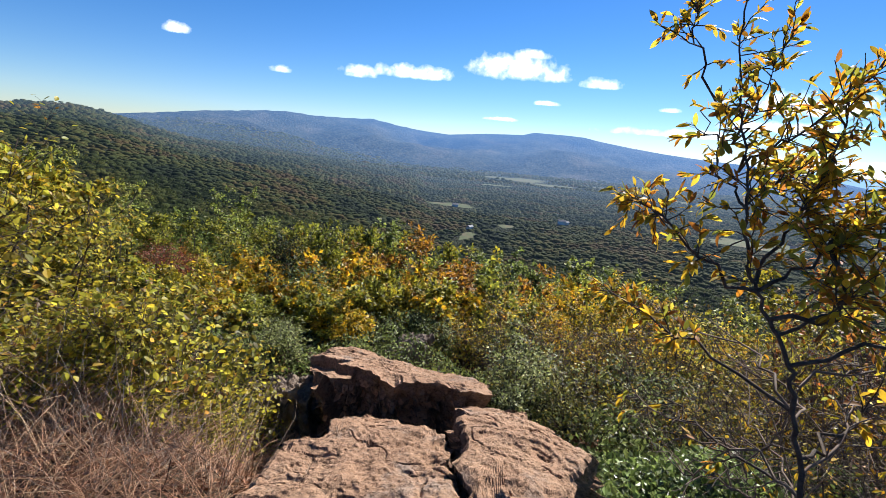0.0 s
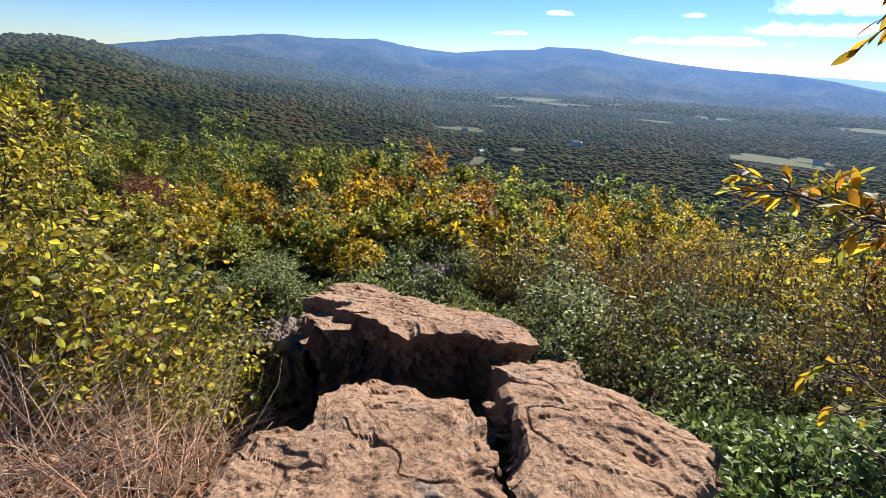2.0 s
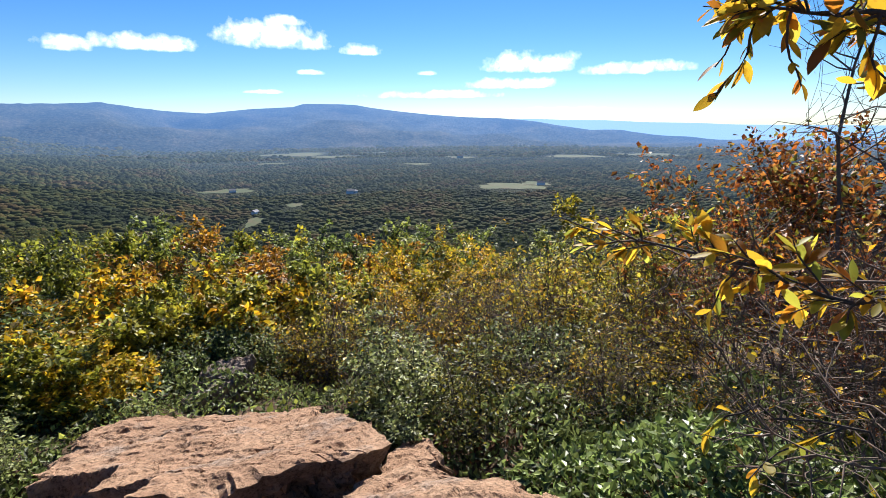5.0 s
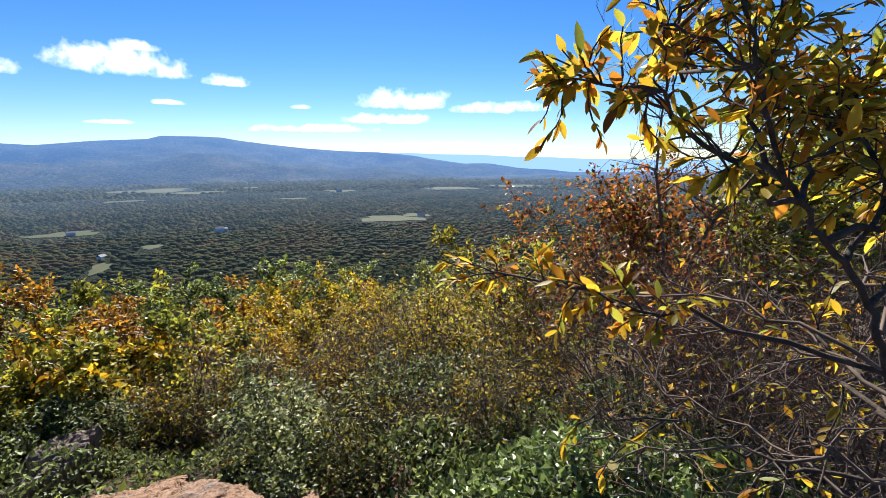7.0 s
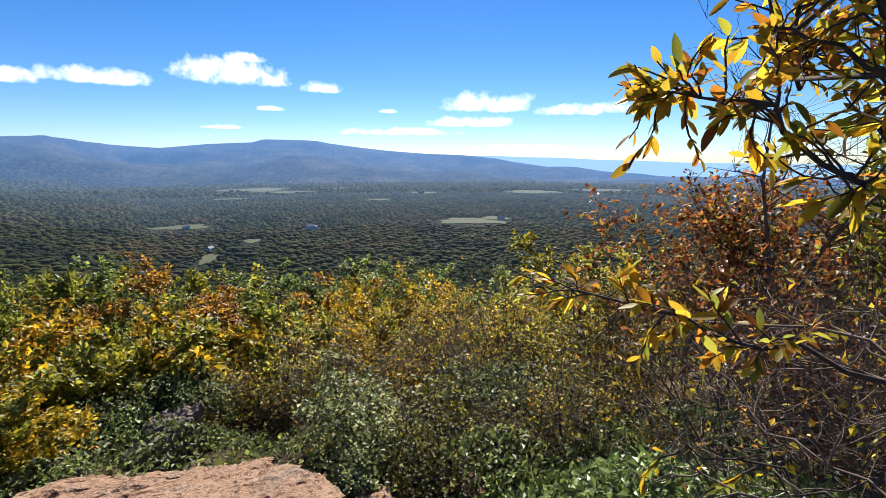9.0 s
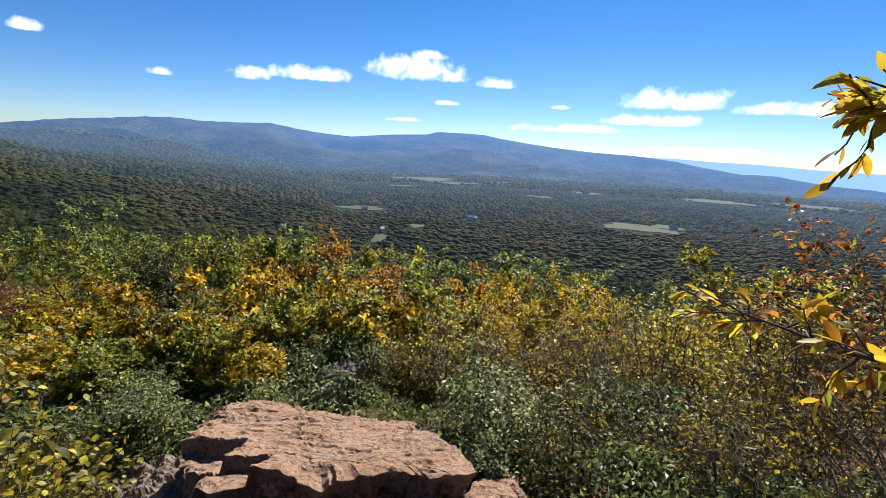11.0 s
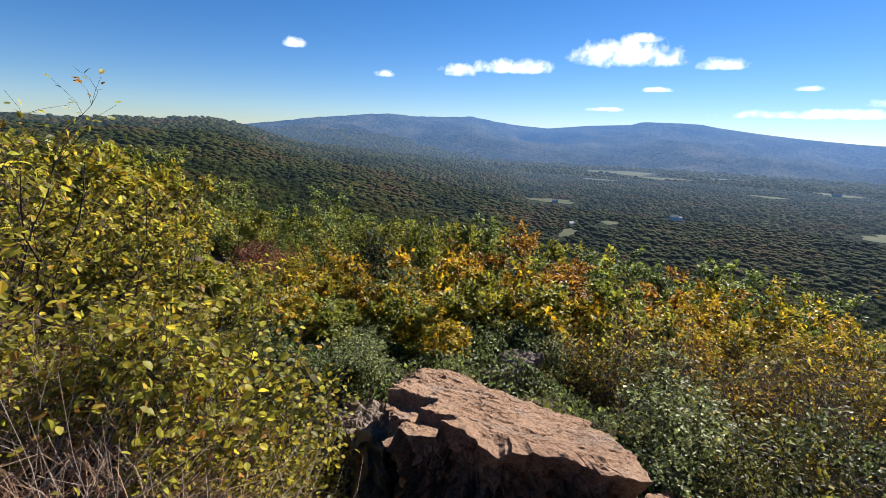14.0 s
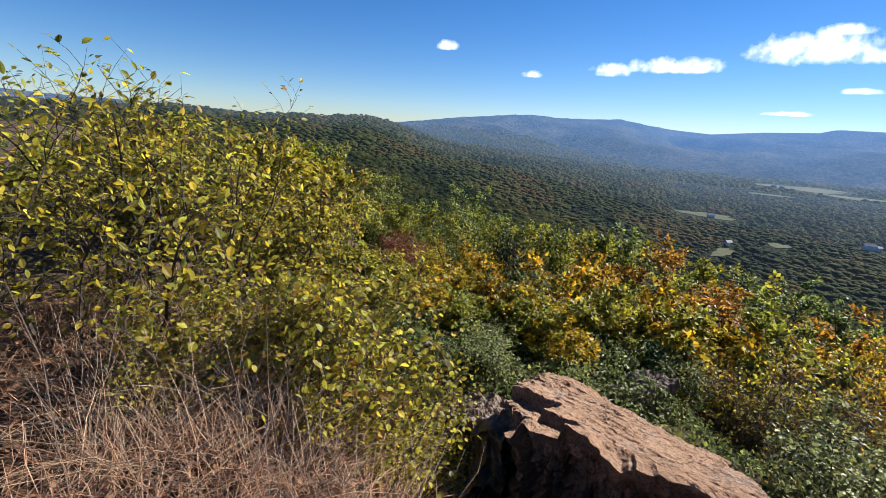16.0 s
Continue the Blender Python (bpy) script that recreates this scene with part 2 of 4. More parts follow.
def rock_material(name, grey):
    m, nt, out = material(name)
    base = ramp(nt, noise_tex(nt, 2.2, 8.0, 0.62), [(0.25, (0.18, 0.105, 0.063)), (0.5, (0.30, 0.18, 0.112)), (0.75, (0.40, 0.275, 0.18))])
    grain = ramp(nt, noise_tex(nt, 26.0, 8.0, 0.7), [(0.3, (0.11, 0.062, 0.038)), (0.55, (0.36, 0.215, 0.132)), (0.8, (0.52, 0.37, 0.245))])
    colour = mix_colour(nt, 0.45, base, grain)
    rot = ramp(nt, noise_tex(nt, 2.7, 9.0, 0.78), [(0.60, (1, 1, 1)), (0.66, (0.3, 0.27, 0.25))])
    colour = mix_colour(nt, 1.0, colour, rot, "MULTIPLY")
    lichen = ramp(nt, noise_tex(nt, 3.4, 7.0, 0.7), [(0.54, (0, 0, 0)), (0.66, (1, 1, 1))])
    colour = mix_colour(nt, math_node(nt, "MULTIPLY", lichen, 0.55), colour, (0.24, 0.215, 0.19))
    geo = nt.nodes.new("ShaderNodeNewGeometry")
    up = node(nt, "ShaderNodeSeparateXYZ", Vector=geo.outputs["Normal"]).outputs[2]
    # Steep faces darken: grey-brown crust and the sides' shade, painted together.
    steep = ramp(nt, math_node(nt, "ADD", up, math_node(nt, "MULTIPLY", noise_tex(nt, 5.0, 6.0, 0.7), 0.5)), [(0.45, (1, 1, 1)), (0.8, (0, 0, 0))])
    crust_and_shade = ramp(nt, noise_tex(nt, 9.0, 7.0, 0.7), [(0.3, (0.07, 0.055, 0.045)), (0.55, (0.15, 0.12, 0.10)), (0.75, (0.28, 0.25, 0.22))])
    colour = mix_colour(nt, math_node(nt, "MULTIPLY", steep, 0.75), colour, crust_and_shade)
    pit = ramp(nt, noise_tex(nt, 55.0, 6.0, 0.75), [(0.36, (0.3, 0.3, 0.3)), (0.5, (1, 1, 1))])
    colour = mix_colour(nt, 1.0, colour, pit, "MULTIPLY")
    vein = math_node(nt, "ABSOLUTE", math_node(nt, "SUBTRACT", noise_tex(nt, 4.5, 7.0, 0.62), 0.5))
    crack = ramp(nt, vein, [(0.0, (0.4, 0.36, 0.33)), (0.007, (1, 1, 1))])
    colour = mix_colour(nt, 1.0, colour, crack, "MULTIPLY")
    colour = mix_colour(nt, grey, colour, ramp(nt, noise_tex(nt, 14.0, 8.0, 0.7), [(0.3, (0.07, 0.06, 0.052)), (0.55, (0.19, 0.165, 0.145)), (0.75, (0.31, 0.28, 0.25))]))
    p = node(nt, "ShaderNodeBsdfPrincipled", Base_Color=colour, Roughness=0.9, Specular_IOR_Level=0.2)
    flake = ramp(nt, noise_tex(nt, 7.0, 8.0, 0.6), [(0.40, (0, 0, 0)), (0.43, (0.3, 0.3, 0.3)), (0.52, (0.35, 0.35, 0.35)), (0.55, (0.7, 0.7, 0.7)), (0.64, (0.75, 0.75, 0.75)), (0.67, (1, 1, 1))])
    relief = math_node(nt, "ADD", noise_tex(nt, 38.0, 10.0, 0.72), math_node(nt, "MULTIPLY", flake, 0.5))
    relief = math_node(nt, "ADD", relief, math_node(nt, "MULTIPLY", crack, 0.4))
    nt.links.new(bump(nt, relief, 0.9, 0.017), p.inputs["Normal"])
    nt.links.new(p.outputs[0], out.inputs[0])
    return m


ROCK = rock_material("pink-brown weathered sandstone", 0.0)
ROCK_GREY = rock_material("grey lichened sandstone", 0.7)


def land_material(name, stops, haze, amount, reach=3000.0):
    """Wooded land far off: crowns as relief and mottling; painted haze glows more with distance."""
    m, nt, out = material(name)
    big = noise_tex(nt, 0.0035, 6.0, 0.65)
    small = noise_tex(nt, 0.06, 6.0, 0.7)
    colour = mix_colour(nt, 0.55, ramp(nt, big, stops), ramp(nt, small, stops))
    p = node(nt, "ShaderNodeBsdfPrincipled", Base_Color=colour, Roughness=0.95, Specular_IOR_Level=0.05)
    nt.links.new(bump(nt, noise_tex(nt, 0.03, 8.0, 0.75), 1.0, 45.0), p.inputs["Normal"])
    mixed = haze_glow(nt, p, haze, amount, reach)
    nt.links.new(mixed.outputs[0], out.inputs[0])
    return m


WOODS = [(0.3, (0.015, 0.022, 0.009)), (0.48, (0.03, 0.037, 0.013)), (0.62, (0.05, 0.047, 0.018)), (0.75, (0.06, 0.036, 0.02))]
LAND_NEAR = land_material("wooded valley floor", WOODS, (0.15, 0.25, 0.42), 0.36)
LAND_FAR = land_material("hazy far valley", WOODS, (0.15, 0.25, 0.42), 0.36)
# Wide dark-to-tan stops also stand in for light and shade on the folds.
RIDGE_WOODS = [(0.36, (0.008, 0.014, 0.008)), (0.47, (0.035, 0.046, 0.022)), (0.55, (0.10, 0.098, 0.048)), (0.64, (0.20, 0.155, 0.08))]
# The blue and pale tones of both ridges are haze painted as glow.
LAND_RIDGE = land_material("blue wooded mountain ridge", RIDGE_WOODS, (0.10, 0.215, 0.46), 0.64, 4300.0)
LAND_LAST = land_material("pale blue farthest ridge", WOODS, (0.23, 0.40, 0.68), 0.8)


# ---- mesh helpers ----
def mesh_of(name, verts, faces, smooth=False):
    """A mesh from arrays: faces is one (n, 3) or (n, 4) array, or a list of such arrays."""
    groups = faces if isinstance(faces, list) else [faces]
    groups = [np.asarray(g, np.int32) for g in groups if len(g)]
    me = bpy.data.meshes.new(name)
    verts = np.asarray(verts, np.float32)
    me.vertices.add(len(verts))
    me.vertices.foreach_set("co", verts.ravel())
    loops = np.concatenate([g.ravel() for g in groups])
    sizes = np.concatenate([np.full(len(g), g.shape[1], np.int32) for g in groups])
    starts = np.concatenate([[0], np.cumsum(sizes)[:-1]]).astype(np.int32)
    me.loops.add(len(loops))
    me.loops.foreach_set("vertex_index", loops)
    me.polygons.add(len(sizes))
    me.polygons.foreach_set("loop_start", starts)
    me.polygons.foreach_set("use_smooth", np.full(len(sizes), smooth))
    me.update(calc_edges=True)
    me.validate()
    return me


def part(name, me, mat, parent=None, label=""):
    ob = new(name, me)
    me.materials.append(mat)
    if parent is not None:
        ob.parent = parent
    if label:
        tagged(ob, label)
    return ob


def unit(v):
    return v / np.maximum(np.linalg.norm(v, axis=-1, keepdims=True), 1e-9)


def tubes(lines, sides=5):
    """Tapered tubes along lines, each a pair of an (n, 3) array of points and n radii."""
    verts, faces, off = [], [], 0
    ring = np.arange(sides) * 2 * np.pi / sides
    for pts, rad in lines:
        pts, rad = np.asarray(pts, float), np.asarray(rad, float)
        d = unit(np.gradient(pts, axis=0))
        ref = np.where(np.abs(d[:, 2:3]) > 0.9, [[1.0, 0, 0]], [[0, 0, 1.0]])
        u = unit(np.cross(d, ref))
        w = np.cross(d, u)
        circle = np.cos(ring)[None, :, None] * u[:, None] + np.sin(ring)[None, :, None] * w[:, None]
        verts.append((pts[:, None] + rad[:, None, None] * circle).reshape(-1, 3))
        n = len(pts)
        i = np.arange(n - 1)[:, None] * sides + np.arange(sides)[None]
        j = np.arange(n - 1)[:, None] * sides + (np.arange(sides)[None] + 1) % sides
        faces.append(off + np.stack([i, j, j + sides, i + sides], -1).reshape(-1, 4))
        off += n * sides
    return np.concatenate(verts), np.concatenate(faces)


def leaves(rng, at, along, length, width=0.5, droop=0.3, shape="diamond"):
    """One leaf at each place, growing along the given way; each is an island of its own."""
    n = len(at)
    along = unit(along + rng.normal(0, 0.45, (n, 3)) + [0, 0, -droop])
    side = unit(np.cross(along, unit(rng.normal(0, 0.5, (n, 3)) + [0, 0, 1])))
    up = np.cross(side, along)
    ln = (np.asarray(length) * rng.uniform(0.6, 1.25, n))[:, None]
    hw = ln * width * 0.5
    if shape == "diamond":
        fold = up * ln * 0.12
        v = np.stack([at, at + along * ln * 0.5 + side * hw + fold, at + along * ln, at + along * ln * 0.5 - side * hw + fold], 1)
        k = np.arange(n)[:, None] * 4
        return v.reshape(-1, 3), k + np.array([[0, 1, 2, 3]])
    curl = up * ln * rng.uniform(-0.3, 0.06, (n, 1))
    where = np.array([0.0, 0.2, 0.42, 0.64, 0.84, 1.0])
    broad = np.array([0.0, 0.62, 0.98, 0.92, 0.55, 0.0])
    rib = [at + along * ln * w + curl * w * w for w in where]
    edge = up * hw * 0.22
    v = np.stack(rib + [rib[k] + side * hw * broad[k] + edge * broad[k] for k in (1, 2, 3, 4)] + [rib[k] - side * hw * broad[k] + edge * broad[k] for k in (1, 2, 3, 4)], 1)
    k = (np.arange(n) * 14)[:, None]
    tri = np.concatenate([k + np.array([t]) for t in ((0, 6, 1), (0, 1, 10), (4, 9, 5), (4, 5, 13))])
    quad = np.concatenate([k + np.array([q]) for m in (0, 1, 2) for q in ((1 + m, 6 + m, 7 + m, 2 + m), (10 + m, 1 + m, 2 + m, 11 + m))])
    return v.reshape(-1, 3), [tri, quad]


def wander(rng, start, way, length, steps, bend=0.25, lift=0.1):
    """A crooked line of points from start, a branch's middle."""
    pts, d = [np.array(start, float)], unit(np.array(way, float))
    for _ in range(steps):
        d = unit(d + rng.normal(0, bend, 3) + [0, 0, lift])
        pts.append(pts[-1] + d * length / steps)
    return np.array(pts)


def growth(rng, stems, height, spread, radius, branches, twigs, lean=0.25, twig_len=0.28, branch_len=0.45, low=0.2, wood=True):
    """Stems from the ground with branches and twigs; returns the lines and the twigs' points and ways."""
    groups, spots, ways = [], [], []
    for _ in range(stems):
        lines = []
        groups.append(lines)
        a = rng.uniform(0, 2 * np.pi)
        h = height * rng.uniform(0.75, 1.05)
        way = np.array([np.cos(a) * lean, np.sin(a) * lean, 1.0])
        start = np.array([np.cos(a), np.sin(a), 0]) * rng.uniform(0, 0.25) * spread
        stem = wander(rng, start + [0, 0, -0.15], way, h, 7, 0.16, 0.06)
        rad = np.linspace(radius, radius * 0.2, len(stem)) * rng.uniform(0.7, 1.1)
        lines.append((stem, rad))
        for _ in range(branches):
            f = rng.uniform(low, 1.0) * (len(stem) - 1)
            i = min(int(f), len(stem) - 2)
            p = stem[i] + (stem[i + 1] - stem[i]) * (f - i)
            b = rng.uniform(0, 2 * np.pi)
            ln = branch_len * spread * rng.uniform(0.5, 1.2) * (1.15 - 0.5 * f / (len(stem) - 1))
            br = wander(rng, p, [np.cos(b), np.sin(b), rng.uniform(0.1, 0.9)], ln, 4, 0.25, 0.08)
            r0 = max(radius * 0.35 * (1.1 - 0.6 * f / (len(stem) - 1)), 0.0022)
            lines.append((br, np.linspace(r0, 0.0016, len(br))))
            for _ in range(twigs):
                j = rng.integers(1, len(br))
                tw = wander(rng, br[j], rng.normal(0, 1, 3) + [0, 0, 0.35], twig_len * spread * rng.uniform(0.4, 1.1), 2, 0.3, 0.05)
                if wood:
                    lines.append((tw, np.linspace(0.002, 0.0011, len(tw))))
                for q in np.linspace(0.25, 1.0, 4) * (len(tw) - 1):
                    k = min(int(q), len(tw) - 2)
                    spots.append(tw[k] + (tw[k + 1] - tw[k]) * (q - k))
                    ways.append(unit(tw[k + 1] - tw[k]))
    return groups, np.array(spots), np.array(ways)


def shrub(name, label, category, seed, leaf_mat, stems=5, height=1.4, spread=1.0, radius=0.012, branches=9, twigs=5, leaf=0.05,
          width=0.55, per=2, keep=1.0, lean=0.3, twig_mat=None, sides=3, shape="diamond", **kw):
    """A shrub or sapling: root Empty, stems, foliage."""
    rng = np.random.default_rng(seed)
    root = tagged(new(name), label, category)
    groups, spots, ways = growth(rng, stems, height, spread, radius, branches, twigs, lean, **kw)
    for lines in groups:
        part("stem", mesh_of("stem", *tubes(lines, sides)), twig_mat or BARK, root)
    pick = rng.random(len(spots)) < keep
    spots, ways = np.repeat(spots[pick], per, 0), np.repeat(ways[pick], per, 0)
    if len(spots):
        spots = spots + rng.normal(0, 0.45 * leaf if per > 1 else 0.2 * leaf, spots.shape)
        v, f = leaves(rng, spots, ways, np.full(len(spots), leaf), width, shape=shape)
        part("foliage", mesh_of(name + "_leaves", v, f), leaf_mat, root)
    return root


# ---- the land ----
STATION = np.array([-0.39, 1.3])


def softplus(x, s=0.5):
    return s * np.logaddexp(0, x / s)


def hill(x, y):
    """Height of the ground round the lookout."""
    d = 0.16 * x + 0.98 * y
    z = 0.05 - 0.37 * softplus(d - 2.0) - 0.25 * softplus(d - 8.0)
    gap = np.exp(-(((x + 1.2) / 1.5) ** 2 + ((y - 3.4) / 1.05) ** 2) ** 2)
    return z - 0.6 * gap


RIDGE_AZ = [-180, -100, -50, -46, -42.5, -39, -34.5, -31, -29.5, -27.4, -23.5, -20, -17, -14, -11, -6.5, -2, -0.8, 3.1, 5, 6.6, 10, 13.6, 18, 22, 24, 26.5, 28.5, 32.5, 36, 40.4, 47, 60, 180]
RIDGE_EL = [1.5, 1.2, -0.1, 0.25, 0.75, 1.25, 1.77, 2.07, 2.12, 1.96, 1.98, 2.17, 1.68, 1.32, 1.14, 1.6, 1.83, 2.18, 2.14, 2.05, 1.75, 1.3, 0.9, 0.57, 0.42, 0.26, -0.02, -0.4, -0.98, -1.1, -1.72, -2.1, -2.4, 1.5]
SPUR_AZ = [-180, -80, -73.7, -70.5, -67, -63.7, -60, -57.6, -54, -51.6, -49.5, -48, -46, -43.7, -39.7, -34.8, -28.8, -21, -15, -8]
SPUR_EL = [0.6, 0.1, 0.05, 0.45, 0.3, 0.05, 0.05, 0.36, 0.26, 0.55, 0.66, 0.4, 0.0, -0.72, -1.6, -2.02, -2.5, -3.1, -3.6, -6.0]


def rough(x, y, scale, octaves=4, seed=0.0):
    """Cheap fractal waves, for the lie of the land."""
    total, amp, freq = 0 * x, 1.0, 1.0 / scale
    for k in range(octaves):
        a = 1.3 * k + seed
        total = total + amp * np.sin(freq * (x * math.cos(a) + y * math.sin(a)) + 2.1 * k + np.sin(freq * 0.7 * (y * math.cos(a) - x * math.sin(a)) + seed)) 
        amp, freq = amp * 0.55, freq * 1.9
    return total * 0.5


def land(x, y):
    """Height of the land everywhere: lookout, hillside, spur, valley, ridges."""
    dx, dy = x - STATION[0], y - STATION[1]
    r = np.hypot(dx, dy)
    az = np.degrees(np.arctan2(dx, dy))
    near = hill(x, y)
    floor_z = np.interp(az, [-180, -90, -60, -40, -20, -5, 120, 180], [10, -20, -45, -80, -125, -150, -150, 10])
    edge = hill(STATION[0] + dx / np.maximum(r, 1e-6) * 40, STATION[1] + dy / np.maximum(r, 1e-6) * 40)
    lower = np.interp(r, [40, 600], [0.0, 1.0])
    slope = edge + (floor_z - edge) * (1 - (1 - lower) ** 1.7)
    z = np.where(r < 40, near, slope)
    crest_el = np.interp(az, SPUR_AZ, SPUR_EL)
    crest_r = np.interp(az, [-60, -20], [1450, 2100])
    crest = crest_r * np.tan(np.radians(crest_el)) + 1.4
    up = np.clip((r - 380) / (crest_r - 380), 0, 1)
    spur = np.where(r < crest_r, floor_z + (crest - floor_z) * up ** 0.85, crest - (r - crest_r) * 0.28)
    z = np.where((az < -8) & (r > 380), np.maximum(spur, -150), z)
    z = np.where((r > 600) & (az >= -8), -150.0, z)
    z = z + np.clip((r - 60) / 300, 0, 1) * rough(x, y, 140.0, 3) * 2.5
    el = np.interp(az, RIDGE_AZ, RIDGE_EL)
    far = np.interp(az, [-180, -44, -14, 180], [3050, 3050, 4150, 4150])
    top = far * np.tan(np.radians(el)) + 1.4
    t = np.clip((r - far + 1300) / 1300, 0, 1)
    folds = rough(x, y, 150.0, 3, 1.0) * 34 + rough(x, y, 420.0, 2, 4.0) * 46
    ridge = -150 + (top + 150) * t ** 1.25 + np.clip(t * (1 - t) * 4, 0, 1) * folds + rough(x, y, 60.0, 3, 2.0) * 3 * t
    back = top - (r - far) * 0.5
    last = 4750 * np.tan(np.radians(np.interp(az, [-180, 18, 26, 30, 34, 38.5, 43, 47, 55, 180], [-2, 0.2, 0.3, 0.12, 0.06, -0.2, -0.3, -0.5, -0.6, -2]))) + 1.4
    tl = np.clip((r - 4450) / 300, 0, 1)
    back = np.maximum(back, -150 + (last + 150) * tl)
    z = np.where(r > far - 1300, np.maximum(np.where(r < far, ridge, back), np.where(az < -8, z, -150)), z)
    return z


def land_sheet(name, radii, az, mat, label, kind="structure"):
    r, a = np.meshgrid(radii, np.radians(az), indexing="ij")
    x, y = STATION[0] + r * np.sin(a), STATION[1] + r * np.cos(a)
    v = np.stack([x, y, land(x, y)], -1).reshape(-1, 3)
    n, m = r.shape
    i = (np.arange(n - 1)[:, None] * m + np.arange(m - 1)[None]).ravel()
    f = np.stack([i, i + 1, i + m + 1, i + m], -1)
    ob = part(name, mesh_of(name, v, f, True), mat)
    return tagged(ob, label, "ground", kind=kind)


AZ = np.concatenate([np.arange(-180, -100, 4.0), np.arange(-100, 80, 0.5), np.arange(80, 180.1, 4.0)])
near_r = np.concatenate([[0.0], np.geomspace(0.25, 60, 110)])
land_sheet("ground", near_r, AZ, SOIL, "brown leaf litter and soil on a steep hillside")
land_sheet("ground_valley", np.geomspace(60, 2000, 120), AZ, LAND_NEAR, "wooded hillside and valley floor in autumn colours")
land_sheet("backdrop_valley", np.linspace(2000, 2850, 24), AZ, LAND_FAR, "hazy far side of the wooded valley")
land_sheet("backdrop_ridge", np.linspace(2850, 4300, 60), AZ, LAND_RIDGE, "long wooded mountain ridge, blue with painted haze")
land_sheet("backdrop_far_ridge", np.linspace(4300, 4800, 20), AZ, LAND_LAST, "ridge on the horizon, pale blue with painted haze")


# open fields in the valley: bearing, distance, width across, depth, turn
FIELDS = [(-2.8, 925, 40, 55, 10), (-7.5, 790, 30, 90, 12), (23.6, 1120, 190, 140, 8), (26.5, 1190, 80, 90, -8), (-9.8, 1190, 140, 95, 5),
          (-2.3, 2480, 380, 330, 4), (2.0, 2250, 260, 140, 8), (17.3, 2100, 150, 130, 0), (-4.5, 1950, 190, 90, 6),
          (31.0, 2150, 300, 200, -6), (39.0, 2350, 320, 200, 0), (8.0, 2450, 260, 120, 0), (12.0, 1750, 130, 70, 0)]


def ground_z(x, y):
    return float(land(np.array([x]), np.array([y]))[0])


def polar(az, r):
    a = np.radians(az)
    return STATION[0] + r * np.sin(a), STATION[1] + r * np.cos(a)


HOUSES = [(3.8, 1040), (4.4, 1046), (17.3, 2060), (27.2, 1150)]


def in_fields(x, y):
    hit = np.zeros(len(x), bool)
    for az, r in HOUSES:
        cx, cy = polar(az, r)
        hit |= (np.hypot(x - cx, y - cy) < 22) | (np.hypot(x - cx * 0.97, y - cy * 0.97) < 16)
    for az, r, w, d, turn in FIELDS:
        cx, cy = polar(az, r)
        a = np.radians(az + turn)
        u = (x - cx) * math.cos(a) - (y - cy) * math.sin(a)
        v = (x - cx) * math.sin(a) + (y - cy) * math.cos(a)
        v = np.where(v < 0, v * d / (d + 110), v)
        hit |= (u / (w * 0.5)) ** 2 + (v / (d * 0.5)) ** 2 < 1.0
    return hit


def woods(seed, r0, r1, area):
    """Where the trees of a ring of woods stand, and their sizes."""
    rng = np.random.default_rng(seed)
    a0, a1 = -78.0, 64.0
    n = int(0.5 * math.radians(a1 - a0) * (r1 * r1 - r0 * r0) / area)
    r = np.sqrt(rng.uniform(r0 * r0, r1 * r1, n))
    x, y = polar(rng.uniform(a0, a1, n), r)
    ok = ~in_fields(x, y) & ~((np.degrees(np.arctan2(x, y)) < -57) & (r < 130))
    return rng, x[ok], y[ok], 0.5 + np.minimum(rng.gamma(2.0, 0.27, int(ok.sum())), 1.3)


def crown_trees(name, seed, r0, r1, area, size, around, rings, label, mat=None, tall=0.8):
    """Treetops past counting: each crown a lumpy dome of its own; one object."""
    rng, x, y, s = woods(seed, r0, r1, area)
    s = s * size
    n = len(x)
    lift = np.linspace(-0.3, 0.9, rings)
    th = np.arange(around) * 2 * np.pi / around
    wide = np.cos(lift)[None, :, None] * rng.uniform(0.72, 1.15, (n, rings, around))
    turn = rng.uniform(0, 6.28, (n, 1, 1)) + th
    p = np.empty((n, rings * around + 1, 3))
    base = land(x, y) + s * rng.uniform(0.1, 0.75, n)
    p[:, :-1, 0] = (x[:, None, None] + s[:, None, None] * wide * np.cos(turn)).reshape(n, -1)
    p[:, :-1, 1] = (y[:, None, None] + s[:, None, None] * wide * np.sin(turn)).reshape(n, -1)
    p[:, :-1, 2] = (base[:, None, None] + s[:, None, None] * tall * (np.sin(lift)[None, :, None] + rng.uniform(-0.14, 0.14, (n, rings, around)))).reshape(n, -1)
    p[:, -1] = np.stack([x + s * rng.uniform(-0.2, 0.2, n), y + s * rng.uniform(-0.2, 0.2, n), base + s * tall * rng.uniform(0.9, 1.05, n)], -1)
    i = (np.arange(rings - 1)[:, None] * around + np.arange(around)).ravel()
    j = (np.arange(rings - 1)[:, None] * around + (np.arange(around) + 1) % around).ravel()
    quad = np.stack([i, j, j + around, i + around], -1)
    k = (rings - 1) * around + np.arange(around)
    tri = np.stack([k, (rings - 1) * around + (np.arange(around) + 1) % around, np.full(around, rings * around)], -1)
    off = (np.arange(n) * (rings * around + 1))[:, None, None]
    me = mesh_of(name, p.reshape(-1, 3), [(off + quad).reshape(-1, 4), (off + tri).reshape(-1, 3)], True)
    return tagged(part(name, me, mat or LEAF_FAR), label, "trees", kind="stuff")


